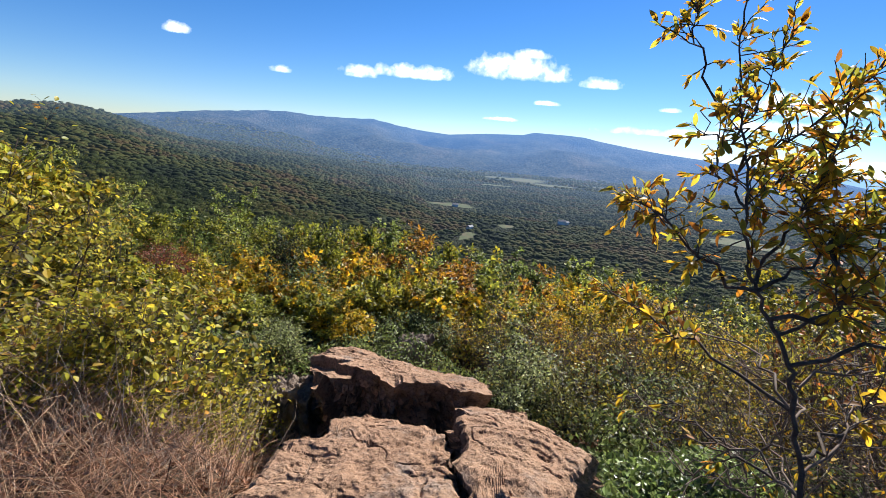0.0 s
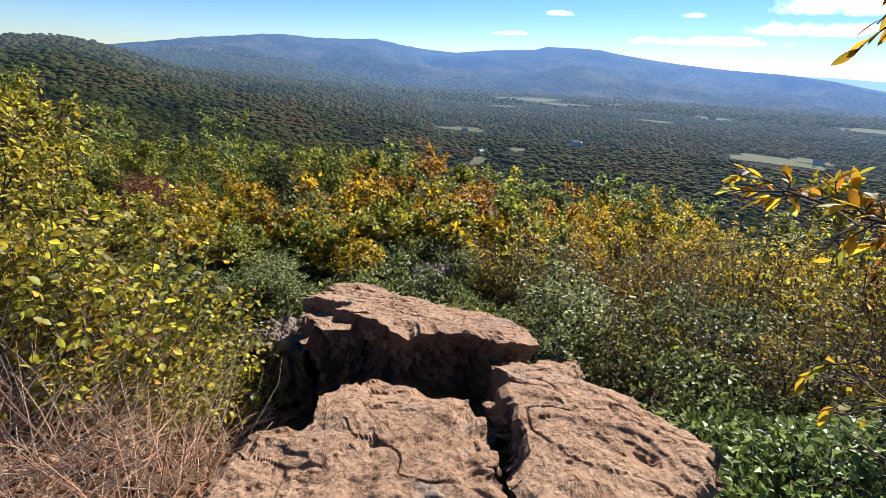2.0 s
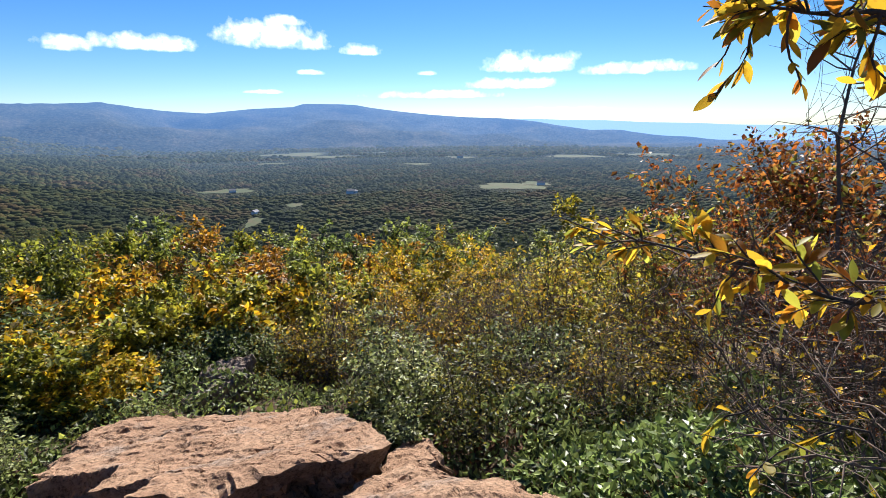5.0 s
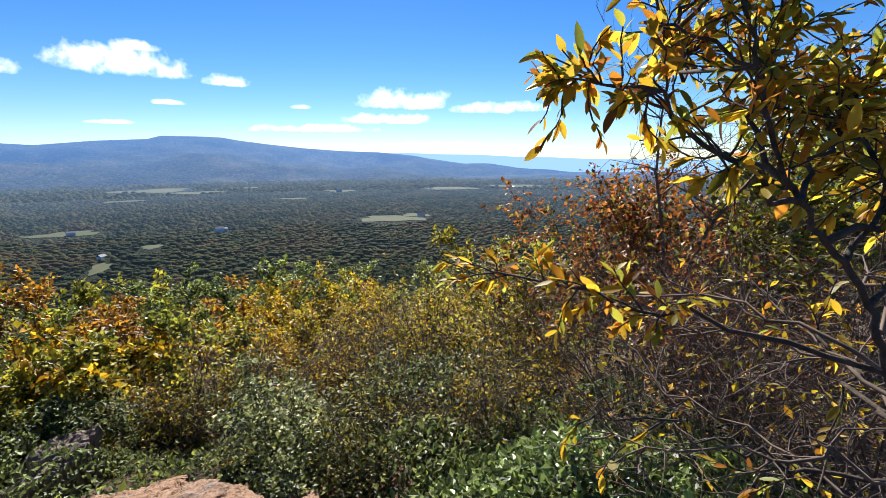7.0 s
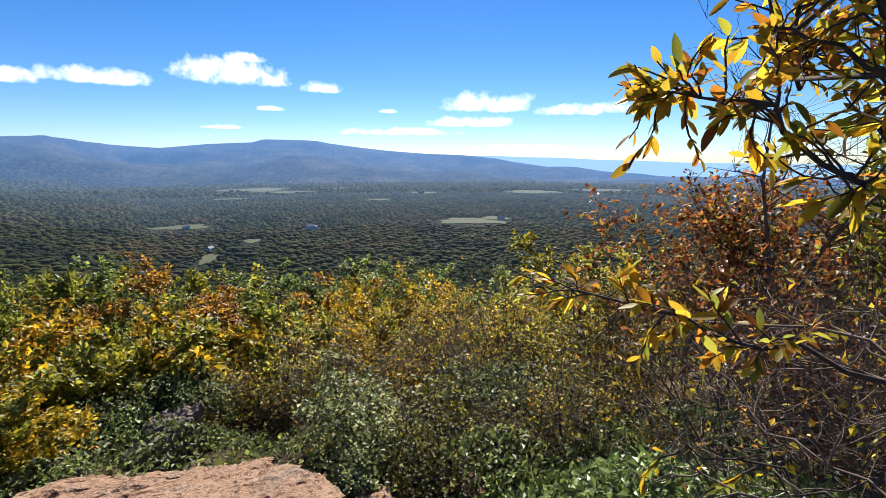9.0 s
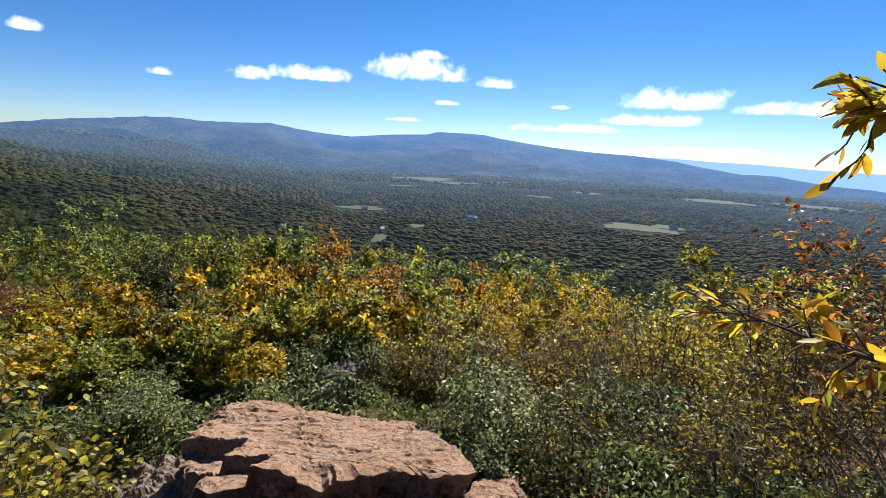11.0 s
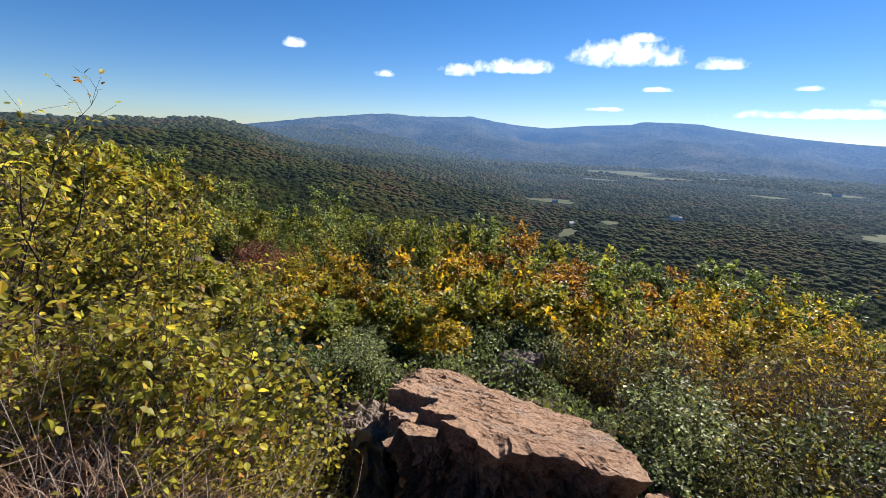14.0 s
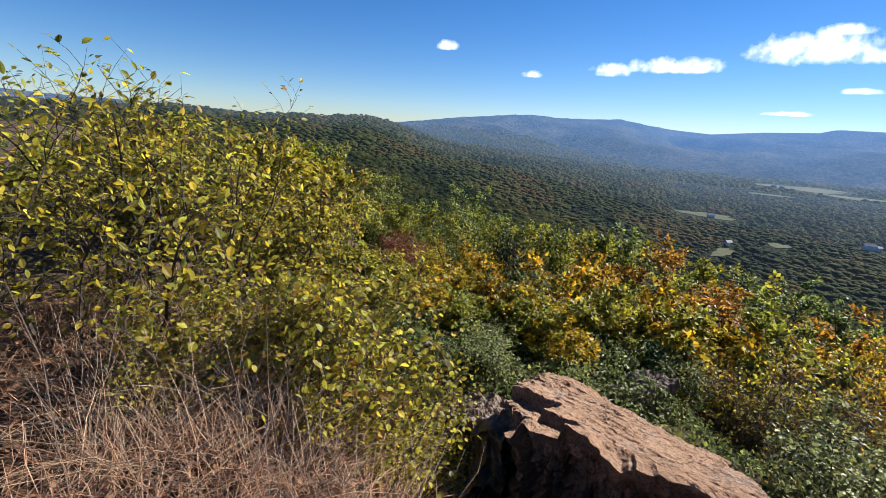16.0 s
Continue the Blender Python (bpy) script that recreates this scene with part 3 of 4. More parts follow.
def clump_trees(name, seed, r0, r1, area, size, tufts, leaf, label, mat=None):
    """Treetops nearer by: each crown a loose heap of leafy tufts; one object."""
    rng, x, y, s = woods(seed, r0, r1, area)
    n = len(x)
    s = size * s
    way = unit(rng.normal(0, 1, (n, tufts, 3)))
    way[..., 2] = np.abs(way[..., 2]) * 1.1 - 0.25
    q = rng.uniform(0.8, 1.08, (n, tufts, 1)) * s[:, None, None]
    p = np.stack([x, y, land(x, y) + s * 0.9], -1)[:, None] + way * q
    p = p.reshape(-1, 3)
    at = unit(way.reshape(-1, 3) + rng.normal(0, 0.8, (n * tufts, 3)))
    v, f = leaves(rng, p, at, np.repeat(s * leaf, tufts), 0.8, 0.0)
    return tagged(part(name, mesh_of(name, v, f), mat or LEAF_FAR), label, "trees", kind="stuff")


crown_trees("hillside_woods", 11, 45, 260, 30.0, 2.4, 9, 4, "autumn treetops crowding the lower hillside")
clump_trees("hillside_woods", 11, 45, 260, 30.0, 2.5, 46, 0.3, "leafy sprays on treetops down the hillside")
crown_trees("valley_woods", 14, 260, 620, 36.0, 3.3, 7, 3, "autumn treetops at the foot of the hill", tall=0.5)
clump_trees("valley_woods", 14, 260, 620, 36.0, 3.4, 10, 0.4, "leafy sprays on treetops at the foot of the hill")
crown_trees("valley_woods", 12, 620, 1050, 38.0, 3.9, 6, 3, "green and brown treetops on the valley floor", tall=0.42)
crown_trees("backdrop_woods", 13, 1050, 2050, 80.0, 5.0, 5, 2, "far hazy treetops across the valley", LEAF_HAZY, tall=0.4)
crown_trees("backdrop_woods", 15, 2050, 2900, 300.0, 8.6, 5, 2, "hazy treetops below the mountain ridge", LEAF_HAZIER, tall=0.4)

FIELD_MAT = surface_material("mown green-tan meadow", [(0.3, (0.028, 0.044, 0.011)), (0.5, (0.044, 0.056, 0.015)), (0.65, (0.07, 0.058, 0.024)), (0.8, (0.036, 0.05, 0.013))], 0.03, 0.95, 0.3, 0.5, 0.4)


# The same haze glow is painted over the meadows.
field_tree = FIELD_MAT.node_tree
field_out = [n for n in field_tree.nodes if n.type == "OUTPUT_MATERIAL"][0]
field_haze = haze_glow(field_tree, field_out.inputs[0].links[0].from_node)
field_tree.links.new(field_haze.outputs[0], field_out.inputs[0])


def field(az, r, w, d, turn, k):
    """A meadow laid on the valley floor, with an uneven edge."""
    cx, cy = polar(az, r)
    a0 = math.radians(az + turn)
    rings = np.linspace(0, 1, 6)
    th = np.linspace(0, 2 * np.pi, 49)[:-1]
    edge = 1 + 0.18 * np.sin(3 * th + k) + 0.1 * np.sin(7 * th + 2 * k)
    u = rings[:, None] * edge * np.cos(th) * w * 0.42
    v = rings[:, None] * edge * np.sin(th) * d * 0.4
    x = cx + u * math.cos(a0) + v * math.sin(a0)
    y = cy - u * math.sin(a0) + v * math.cos(a0)
    z = land(x, y) + 0.8
    n, m = x.shape
    i = np.arange(n - 1)[:, None] * m + np.arange(m)[None]
    j = np.arange(n - 1)[:, None] * m + (np.arange(m)[None] + 1) % m
    f = np.stack([i, i + m, j + m, j], -1).reshape(-1, 4)
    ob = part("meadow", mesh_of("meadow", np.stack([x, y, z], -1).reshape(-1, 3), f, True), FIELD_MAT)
    tagged(ob, "open green-tan meadow among valley woods", "field", "valley meadows")


for k, row in enumerate(FIELDS):
    field(*row, k)

WHITEWASH = surface_material("white painted boards", [(0.3, (0.72, 0.72, 0.70)), (0.7, (0.82, 0.82, 0.80))], 0.5, 0.7)
ROOFING = surface_material("grey roofing", [(0.3, (0.16, 0.16, 0.17)), (0.7, (0.24, 0.24, 0.25))], 0.6, 0.8)


def house(az, r, w, d, h, turn):
    """A small far farmhouse: walls and a gable roof."""
    x, y = polar(az, r)
    root = tagged(new("house"), "small white farmhouse with grey roof in the valley", "house", "valley houses")
    root.matrix_basis = pose(x, y, ground_z(x, y) + 1.5, 0, 0, turn)
    bm = bmesh.new()
    bmesh.ops.create_cube(bm, size=1.0, matrix=Matrix.Translation((0, 0, h / 2)) @ Matrix.Diagonal((w, d, h, 1)))
    me = bpy.data.meshes.new("wall")
    bm.to_mesh(me)
    bm.free()
    part("wall", me, WHITEWASH, root)
    e = 0.6
    v = [(-w / 2 - e, -d / 2 - e, h), (w / 2 + e, -d / 2 - e, h), (w / 2 + e, d / 2 + e, h), (-w / 2 - e, d / 2 + e, h), (-w / 2 - e, 0, h + d * 0.4), (w / 2 + e, 0, h + d * 0.4)]
    me = bpy.data.meshes.new("roof")
    me.from_pydata(v, [], [(0, 1, 5, 4), (2, 3, 4, 5), (0, 4, 3), (1, 2, 5), (0, 3, 2, 1)])
    part("roof", me, ROOFING, root)


for row in [(3.8, 1040, 16, 9, 7, 10), (4.4, 1046, 8, 7, 5, 40), (-7.3, 850, 12, 8, 5, 60), (17.3, 2060, 26, 12, 8, 0), (-9.4, 1160, 14, 8, 5, 20), (27.2, 1150, 18, 9, 6, -20)]:
    house(*row)

# ---- clouds ----
def cloud_material():
    m, nt, out = material("white sunlit cloud")
    tc = nt.nodes.new("ShaderNodeTexCoord")
    info = nt.nodes.new("ShaderNodeObjectInfo")
    sep = node(nt, "ShaderNodeSeparateXYZ", Vector=tc.outputs["UV"])
    u = math_node(nt, "SUBTRACT", math_node(nt, "MULTIPLY", sep.outputs[0], 2.0), 1.0)
    v = math_node(nt, "SUBTRACT", math_node(nt, "MULTIPLY", sep.outputs[1], 2.0), 1.0)
    low = math_node(nt, "MULTIPLY", math_node(nt, "MINIMUM", math_node(nt, "ADD", v, 0.3), 0.0), 1.6)
    v2 = math_node(nt, "ADD", v, low)
    dist = math_node(nt, "ADD", math_node(nt, "MULTIPLY", u, u), math_node(nt, "MULTIPLY", v2, v2))
    shift = node(nt, "ShaderNodeVectorMath", Vector=tc.outputs["Object"])
    comb = node(nt, "ShaderNodeCombineXYZ", X=math_node(nt, "MULTIPLY", info.outputs["Random"], 3000.0))
    nt.links.new(comb.outputs[0], shift.inputs[1])
    n1 = node(nt, "ShaderNodeTexNoise", Vector=shift.outputs[0], Scale=0.0065, Detail=9.0, Roughness=0.55)
    dens = math_node(nt, "SUBTRACT", math_node(nt, "ADD", 0.62, math_node(nt, "MULTIPLY", math_node(nt, "SUBTRACT", n1.outputs[0], 0.5), 2.2)), dist)
    alpha = ramp(nt, dens, [(0.0, (0, 0, 0)), (0.3, (0.22, 0.22, 0.22)), (0.7, (0.8, 0.8, 0.8)), (1.0, (1, 1, 1))])
    # White sunlit tops and bluish undersides are painted into the glow.
    shade = ramp(nt, math_node(nt, "ADD", math_node(nt, "MULTIPLY", v, 0.5), n1.outputs[0]), [(0.2, (0.72, 0.80, 0.90)), (0.6, (1.0, 1.0, 1.0))])
    glow = node(nt, "ShaderNodeEmission", Color=shade, Strength=1.05)
    clear = nt.nodes.new("ShaderNodeBsdfTransparent")
    mixed = node(nt, "ShaderNodeMixShader", Fac=alpha)
    nt.links.new(clear.outputs[0], mixed.inputs[1])
    nt.links.new(glow.outputs[0], mixed.inputs[2])
    nt.links.new(mixed.outputs[0], out.inputs[0])
    return m


CLOUD = cloud_material()
# bearing, height, width and depth of each cloud, degrees
CLOUDS = [(-3.2, 9.0, 15, 5.0), (-15.6, 7.7, 13, 2.6), (-21.9, 7.1, 6, 2.2), (6.1, 7.9, 7, 2.1), (25.5, 6.3, 15, 3.6), (37, 5.4, 16, 2.2), (23.5, 4.2, 15, 2.0),
          (14.5, 3.1, 20, 1.5), (-40.7, 9.0, 4.2, 1.8), (-30.4, 6.5, 3.4, 1.4), (13.4, 5.5, 3, 0.9), (0.3, 5.5, 4, 0.9), (-4.8, 3.4, 5.5, 0.7), (30, 1.2, 16, 1.2), (-2.4, 10.6, 5, 1.6)]


def cloud(az, el, w, h):
    dist = 4700.0
    n = 13
    grid = np.linspace(-1, 1, n)
    u, v = np.meshgrid(grid, grid, indexing="xy")
    a = np.radians(az + u * w * 0.5)
    e = np.radians(el + v * h * 0.5)
    p = np.stack([np.sin(a) * np.cos(e), np.cos(a) * np.cos(e), np.sin(e)], -1) * dist
    centre = np.array([math.sin(math.radians(az)) * math.cos(math.radians(el)), math.cos(math.radians(az)) * math.cos(math.radians(el)), math.sin(math.radians(el))]) * dist
    i = (np.arange(n - 1)[:, None] * n + np.arange(n - 1)[None]).ravel()
    f = np.stack([i, i + 1, i + n + 1, i + n], -1)
    me = mesh_of("cloud", (p - centre).reshape(-1, 3), f, True)
    uv = me.uv_layers.new(name="UVMap")
    idx = np.empty(len(me.loops), np.int32)
    me.loops.foreach_get("vertex_index", idx)
    flat = np.stack([(u.ravel() + 1) / 2, (v.ravel() + 1) / 2], -1)
    uv.data.foreach_set("uv", flat[idx].ravel().astype(np.float32))
    ob = part("backdrop_cloud", me, CLOUD)
    ob.location = centre
    tagged(ob, "white fair-weather cloud in blue sky, sunlight painted in", "cloud", "clouds over the ridge", "structure")


for row in CLOUDS:
    cloud(*row)

# ---- rocks ----
def noise_field(p, scale, octaves=4, seed=0.0):
    out = np.empty(len(p))
    for k, q in enumerate(p):
        out[k] = noise.fractal(Vector((q[0] * scale + seed, q[1] * scale, q[2] * scale)), 0.9, 2.1, octaves)
    return out


def terraces(h):
    """Flat treads with short steep risers between them."""
    k = np.floor(h)
    f = np.clip((h - k - 0.3) / 0.4, 0, 1)
    return k + f * f * (3 - 2 * f)


def slab(name, label, outline, top, depth, seed, overhang=0.0, rings=66, around=320, down=26, rough_top=0.03, rough_side=0.09, mat=None):
    """A broken rock slab: rings over the top out to a jagged outline, then down the sides."""
    pts = np.array(outline, float)
    centre = pts.mean(0)
    rel = pts - centre
    ang = np.arctan2(rel[:, 1], rel[:, 0])
    order = np.argsort(ang)
    ang, rad = ang[order], np.hypot(rel[order, 0], rel[order, 1])
    th = np.linspace(-np.pi, np.pi, around, endpoint=False)
    # straight edges between the corners
    ext_a = np.concatenate([ang - 2 * np.pi, ang, ang + 2 * np.pi])
    ext_p = np.tile(rel[order], (3, 1))
    edge = np.empty(around)
    for k, t in enumerate(th):
        i = np.searchsorted(ext_a, t) - 1
        p, q = ext_p[i], ext_p[i + 1]
        d = np.array([math.cos(t), math.sin(t)])
        e = q - p
        den = d[0] * e[1] - d[1] * e[0]
        edge[k] = (p[0] * e[1] - p[1] * e[0]) / den if abs(den) > 1e-9 else np.hypot(*p)
    rim_x, rim_y = centre[0] + np.cos(th) * edge, centre[1] + np.sin(th) * edge
    rim_q = np.stack([rim_x, rim_y, 0 * rim_x], -1)

    def broken(shift):
        n = noise_field(rim_q, 3.0, 5, seed + shift)
        return 0.03 * n + 0.045 * terraces(n * 3.0) / 3.0
    jag_x, jag_y = broken(1), broken(51)
    chip = np.clip(terraces(noise_field(rim_q, 3.0, 3, seed + 61) * 3.0) / 3.0, 0, 1)
    verts, rows = [], 0
    shape = np.concatenate([np.linspace(0.02, 0.93, rings) , np.array([0.96, 0.985, 1.0])])
    for s in shape:
        x = centre[0] + np.cos(th) * edge * s + jag_x * s ** 4
        y = centre[1] + np.sin(th) * edge * s + jag_y * s ** 4
        z = top(x, y)
        q = np.stack([x, y, 0 * x], -1)
        n1 = noise_field(q, 2.0, 5, seed + 3)
        n2 = noise_field(q, 9.0, 5, seed + 9)
        n3 = noise_field(q, 20.0, 2, seed + 15)
        n4 = noise_field(q * [1.0, 1.4, 1], 1.7, 3, seed + 40)
        step = terraces((n1 * 0.7 + 0.14 * n2) * 4.0) / 4.0
        z = z + rough_top * (0.7 * n1 + 1.1 * step + 0.3 * n2 + 0.2 * n3) - 0.08 * np.clip(-n2 - 0.6, 0, 0.4) - 0.02 * max(0.0, s - 0.93) / 0.07
        z = z - 0.012 * np.exp(-(n4 / 0.02) ** 2) - 0.06 * chip * np.clip((s - 0.80 + 0.06 * n2) / 0.09, 0, 1)
        verts.append(np.stack([x, y, z], -1))
    rim = verts[-1]
    cleft = np.exp(-(noise_field(rim_q, 2.3, 3, seed + 71) / 0.05) ** 2)
    for k in range(1, down + 1):
        f = k / down
        q = np.stack([np.cos(th) * 1.5, np.sin(th) * 1.5, np.full(around, f * depth * 2.0)], -1)
        n1 = noise_field(q, 2.2, 5, seed + 21)
        n2 = noise_field(q * [1, 1, 3.0], 5.0, 4, seed + 31)
        push = rough_side * (n1 + 0.5 * n2 + 0.7 * terraces(n2 * 2) / 2) * min(1.0, f * 5) - overhang * min(1.0, f * 3) - 0.05 * cleft * min(1.0, f * 6)
        x = rim[:, 0] + np.cos(th) * push
        y = rim[:, 1] + np.sin(th) * push
        verts.append(np.stack([x, y, rim[:, 2] - depth * f], -1))
    v = np.concatenate(verts)
    m, n = around, len(verts)
    i = np.arange(n - 1)[:, None] * m + np.arange(m)[None]
    j = np.arange(n - 1)[:, None] * m + (np.arange(m)[None] + 1) % m
    f = np.stack([i, i + m, j + m, j], -1).reshape(-1, 4)
    cap = np.arange(m)[None]
    me = mesh_of(name, v, [f, cap])
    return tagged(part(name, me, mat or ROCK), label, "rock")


def flattening(y, edge, slope):
    """A tilted top that eases off towards the lookout."""
    return slope * np.minimum(edge - y, edge - 2.4) + 0.21 * np.clip(2.4 - y, 0, 1.0)


def far_top(x, y):
    step = np.clip((-1.1 - x) / 0.02, 0, 1) * np.clip((3.22 - y) / 0.02, 0, 1)
    ledge = np.clip((-1.32 - x) / 0.02, 0, 1) * np.clip((3.5 - y) / 0.03, 0, 1)
    return 1.581 - 0.483 * y - 0.09 * step - 0.1 * ledge + 0.1 * np.exp(-((x + 1.7) / 0.3) ** 2 - ((y - 4.5) / 0.35) ** 2)


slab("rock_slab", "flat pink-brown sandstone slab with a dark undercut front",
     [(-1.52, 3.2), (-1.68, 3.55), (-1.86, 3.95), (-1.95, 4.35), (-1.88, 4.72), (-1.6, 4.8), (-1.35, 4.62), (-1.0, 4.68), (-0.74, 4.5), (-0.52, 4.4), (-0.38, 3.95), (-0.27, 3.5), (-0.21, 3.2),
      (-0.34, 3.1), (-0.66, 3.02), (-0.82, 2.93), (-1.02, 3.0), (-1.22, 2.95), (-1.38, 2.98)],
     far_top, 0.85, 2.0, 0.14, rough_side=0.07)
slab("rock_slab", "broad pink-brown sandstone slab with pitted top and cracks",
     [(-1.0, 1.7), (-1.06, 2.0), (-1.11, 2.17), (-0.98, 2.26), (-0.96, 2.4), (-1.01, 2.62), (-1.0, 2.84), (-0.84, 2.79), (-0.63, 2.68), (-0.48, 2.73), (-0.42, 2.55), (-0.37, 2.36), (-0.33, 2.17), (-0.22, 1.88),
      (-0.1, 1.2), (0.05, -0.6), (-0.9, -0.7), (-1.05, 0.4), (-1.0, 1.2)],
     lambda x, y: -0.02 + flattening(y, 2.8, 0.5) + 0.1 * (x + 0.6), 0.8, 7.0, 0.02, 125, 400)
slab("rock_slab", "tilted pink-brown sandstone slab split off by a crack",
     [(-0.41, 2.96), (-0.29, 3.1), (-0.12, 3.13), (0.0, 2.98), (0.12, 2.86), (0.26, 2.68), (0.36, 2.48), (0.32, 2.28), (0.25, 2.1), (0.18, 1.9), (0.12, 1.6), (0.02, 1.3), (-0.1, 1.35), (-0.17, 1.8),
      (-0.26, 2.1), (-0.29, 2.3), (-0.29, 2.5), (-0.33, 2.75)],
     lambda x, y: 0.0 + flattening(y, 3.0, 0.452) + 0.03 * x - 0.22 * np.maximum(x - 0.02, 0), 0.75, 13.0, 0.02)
slab("rock_ledge", "weathered grey-brown rock ledge with holes and ribs",
     [(-2.6, 3.92), (-2.5, 4.1), (-2.4, 4.35), (-2.15, 4.45), (-1.9, 4.3), (-1.72, 3.7), (-1.68, 3.42), (-1.9, 3.42), (-2.2, 3.62), (-2.4, 3.75)],
     lambda x, y: -0.66 - 0.35 * (y - 3.8) + 0.1 * (x + 2.1), 0.6, 17.0, 0.0, 30, 180, 20, 0.1, 0.13, ROCK_GREY)
slab("rock", "small broken brown rock beside the slab",
     [(-0.24, 3.25), (-0.2, 3.55), (-0.04, 3.68), (0.08, 3.6), (0.06, 3.35), (-0.1, 3.18)],
     lambda x, y: -0.27 - 0.3 * (y - 3.4), 0.6, 23.0, 0.0, 16, 90, 12)
slab("rock", "grey rock rising from green ground cover",
     [(-1.75, 5.55), (-1.6, 5.85), (-1.3, 5.95), (-1.12, 5.75), (-1.2, 5.5), (-1.5, 5.4)],
     lambda x, y: -0.88 + 0.5 * (x + 1.4), 0.95, 29.0, 0.0, 16, 90, 12, 0.08, mat=ROCK_GREY)

# ---- plants ----
HEIGHT = {}


def top_of(root):
    if root.name not in HEIGHT:
        HEIGHT[root.name] = max(np.percentile([v.co.z for v in c.data.vertices], 90) for c in root.children)
    return HEIGHT[root.name]


USED = set()


def place(template, az, r, el=None, size=1.0, spin=None, sink=0.0):
    """Stand a plant at a bearing and distance from the lookout; el: the bearing in height of its top."""
    x, y = polar(az, r)
    z = ground_z(x, y) - sink
    if el is not None:
        size = min(max((1.4 + r * math.tan(math.radians(el)) - z) / top_of(template), 0.3), 3.2)
    spin = (az * 37.7 + r * 91.3) % 360 if spin is None else spin
    wide = size ** 0.8
    m = pose(x, y, z, 0, 0, spin) @ Matrix.Diagonal((wide, wide, size, 1))
    if template.name in USED:
        sx, sy, sz = template.scale
        copy_thing(template, m @ Matrix.Diagonal((1 / sx, 1 / sy, 1 / sz, 1)))
    else:
        USED.add(template.name)
        template.matrix_basis = m
    return template


GOLD_SHRUB = [shrub("shrub", "golden-yellow leafy shrub on the hillside", "shrub", s, LEAF_YELLOW, 6, 1.5, 1.3, 0.011, 8, 5, 0.082, 0.7, 5, twig_len=0.11, wood=False) for s in (1, 2)]
LIME_SHRUB = [shrub("shrub", "yellow-green leafy shrub on the hillside", "shrub", s, LEAF_LIME, 6, 1.5, 1.3, 0.011, 8, 5, 0.08, 0.7, 5, twig_len=0.11, wood=False) for s in (3, 4)]
ROUND_SHRUB = [shrub("shrub", "sprawling shrub with round yellow-green leaves", "shrub", s, LEAF_ROUND, 5, 1.0, 0.9, 0.0075, 9, 4, 0.049, 0.78, 1, 0.72, 0.3, BARK if s == 5 else TWIG_BROWN, shape="leaf") for s in (5, 6)]
GREEN_TREE = [shrub("sapling", "slender green-leaved young tree on the hillside", "tree", s, LEAF_GREEN, 3, 3.6, 2.0, 0.030, 17, 5, 0.09, 0.68, 4, lean=0.14, twig_len=0.1, branch_len=0.42, low=0.15, wood=False) for s in (7, 8)]
LIME_TREE = [shrub("sapling", "slender yellow-green young tree on the hillside", "tree", s, LEAF_LIME, 3, 3.6, 2.0, 0.030, 17, 5, 0.09, 0.68, 4, lean=0.16, twig_len=0.1, branch_len=0.42, low=0.15, wood=False) for s in (9, 10)]
ORANGE_TREE = [shrub("sapling", "young tree with orange autumn leaves", "tree", s, LEAF_ORANGE, 4, 3.0, 2.0, 0.025, 15, 5, 0.09, 0.68, 4, lean=0.22, twig_len=0.1, branch_len=0.42, low=0.20, wood=False) for s in (11, 12)]
GOLD_TREE = [shrub("sapling", "young tree with a flat golden crown", "tree", s, LEAF_YELLOW, 3, 2.8, 2.0, 0.022, 15, 5, 0.088, 0.66, 4, lean=0.20, twig_len=0.11, branch_len=0.50, low=0.50, wood=False) for s in (13, 14)]
RED_SHRUB = [shrub("shrub", "dark red leafy shrub among yellow ones", "shrub", 15, LEAF_RED, 7, 1.6, 1.5, 0.012, 10, 6, 0.06, 0.5, 2)]
RUST_SHRUB = [shrub("shrub", "tall shrub with rust-brown and green leaves", "shrub", s, LEAF_RUST, 5, 2.6, 1.5, 0.014, 16, 5, 0.07, 0.62, 3) for s in (16, 17)]
BRUSH = [shrub("brush", "tangled brush of grey twigs with small yellow-green leaves", "shrub", s, LEAF_BRUSH, 5, 1.3, 1.1, 0.013, 9, 5, 0.06, 0.62, 1, 0.6, 0.35, BARK) for s in (18, 19, 20)]
GOLD_BRUSH = [shrub("brush", "open brush with small golden leaves", "shrub", s, LEAF_YELLOW, 6, 1.3, 1.1, 0.011, 9, 5, 0.062, 0.64, 1, 0.7, 0.35, BARK) for s in (30, 32)]
GLOSSY = [shrub("shrub", "dense shrub with small glossy green leaves", "shrub", s, LEAF_GLOSSY, 6, 1.2, 1.1, 0.009, 8, 4, 0.06, 0.6, 3, 0.8, 0.35, BARK, twig_len=0.2) for s in (21, 22)]
BARE = [shrub("brush", "bare tangled grey-brown branches", "shrub", s, LEAF_YELLOW, 7, 1.8, 1.3, 0.012, 11, 6, 0.055, 0.5, 1, 0.10, 0.45, TWIG_BROWN) for s in (23, 24)]
LEFT_SAPLING = [shrub("sapling", "dark-stemmed sapling with sparse yellow-green leaves", "tree", s, LEAF_ROUND, 4, 2.2, 1.3, 0.018, 15, 4, 0.062, 0.56, 1, 0.8, 0.28, shape="leaf") for s in (25, 26)]
BARE_TREE = shrub("tree", "leafless grey-brown tree with spreading twigs", "tree", 31, LEAF_YELLOW, 2, 3.4, 1.9, 0.028, 22, 9, 0.05, 0.5, 1, 0.0, 0.12, TWIG_BROWN, twig_len=0.22, branch_len=0.55, low=0.5)
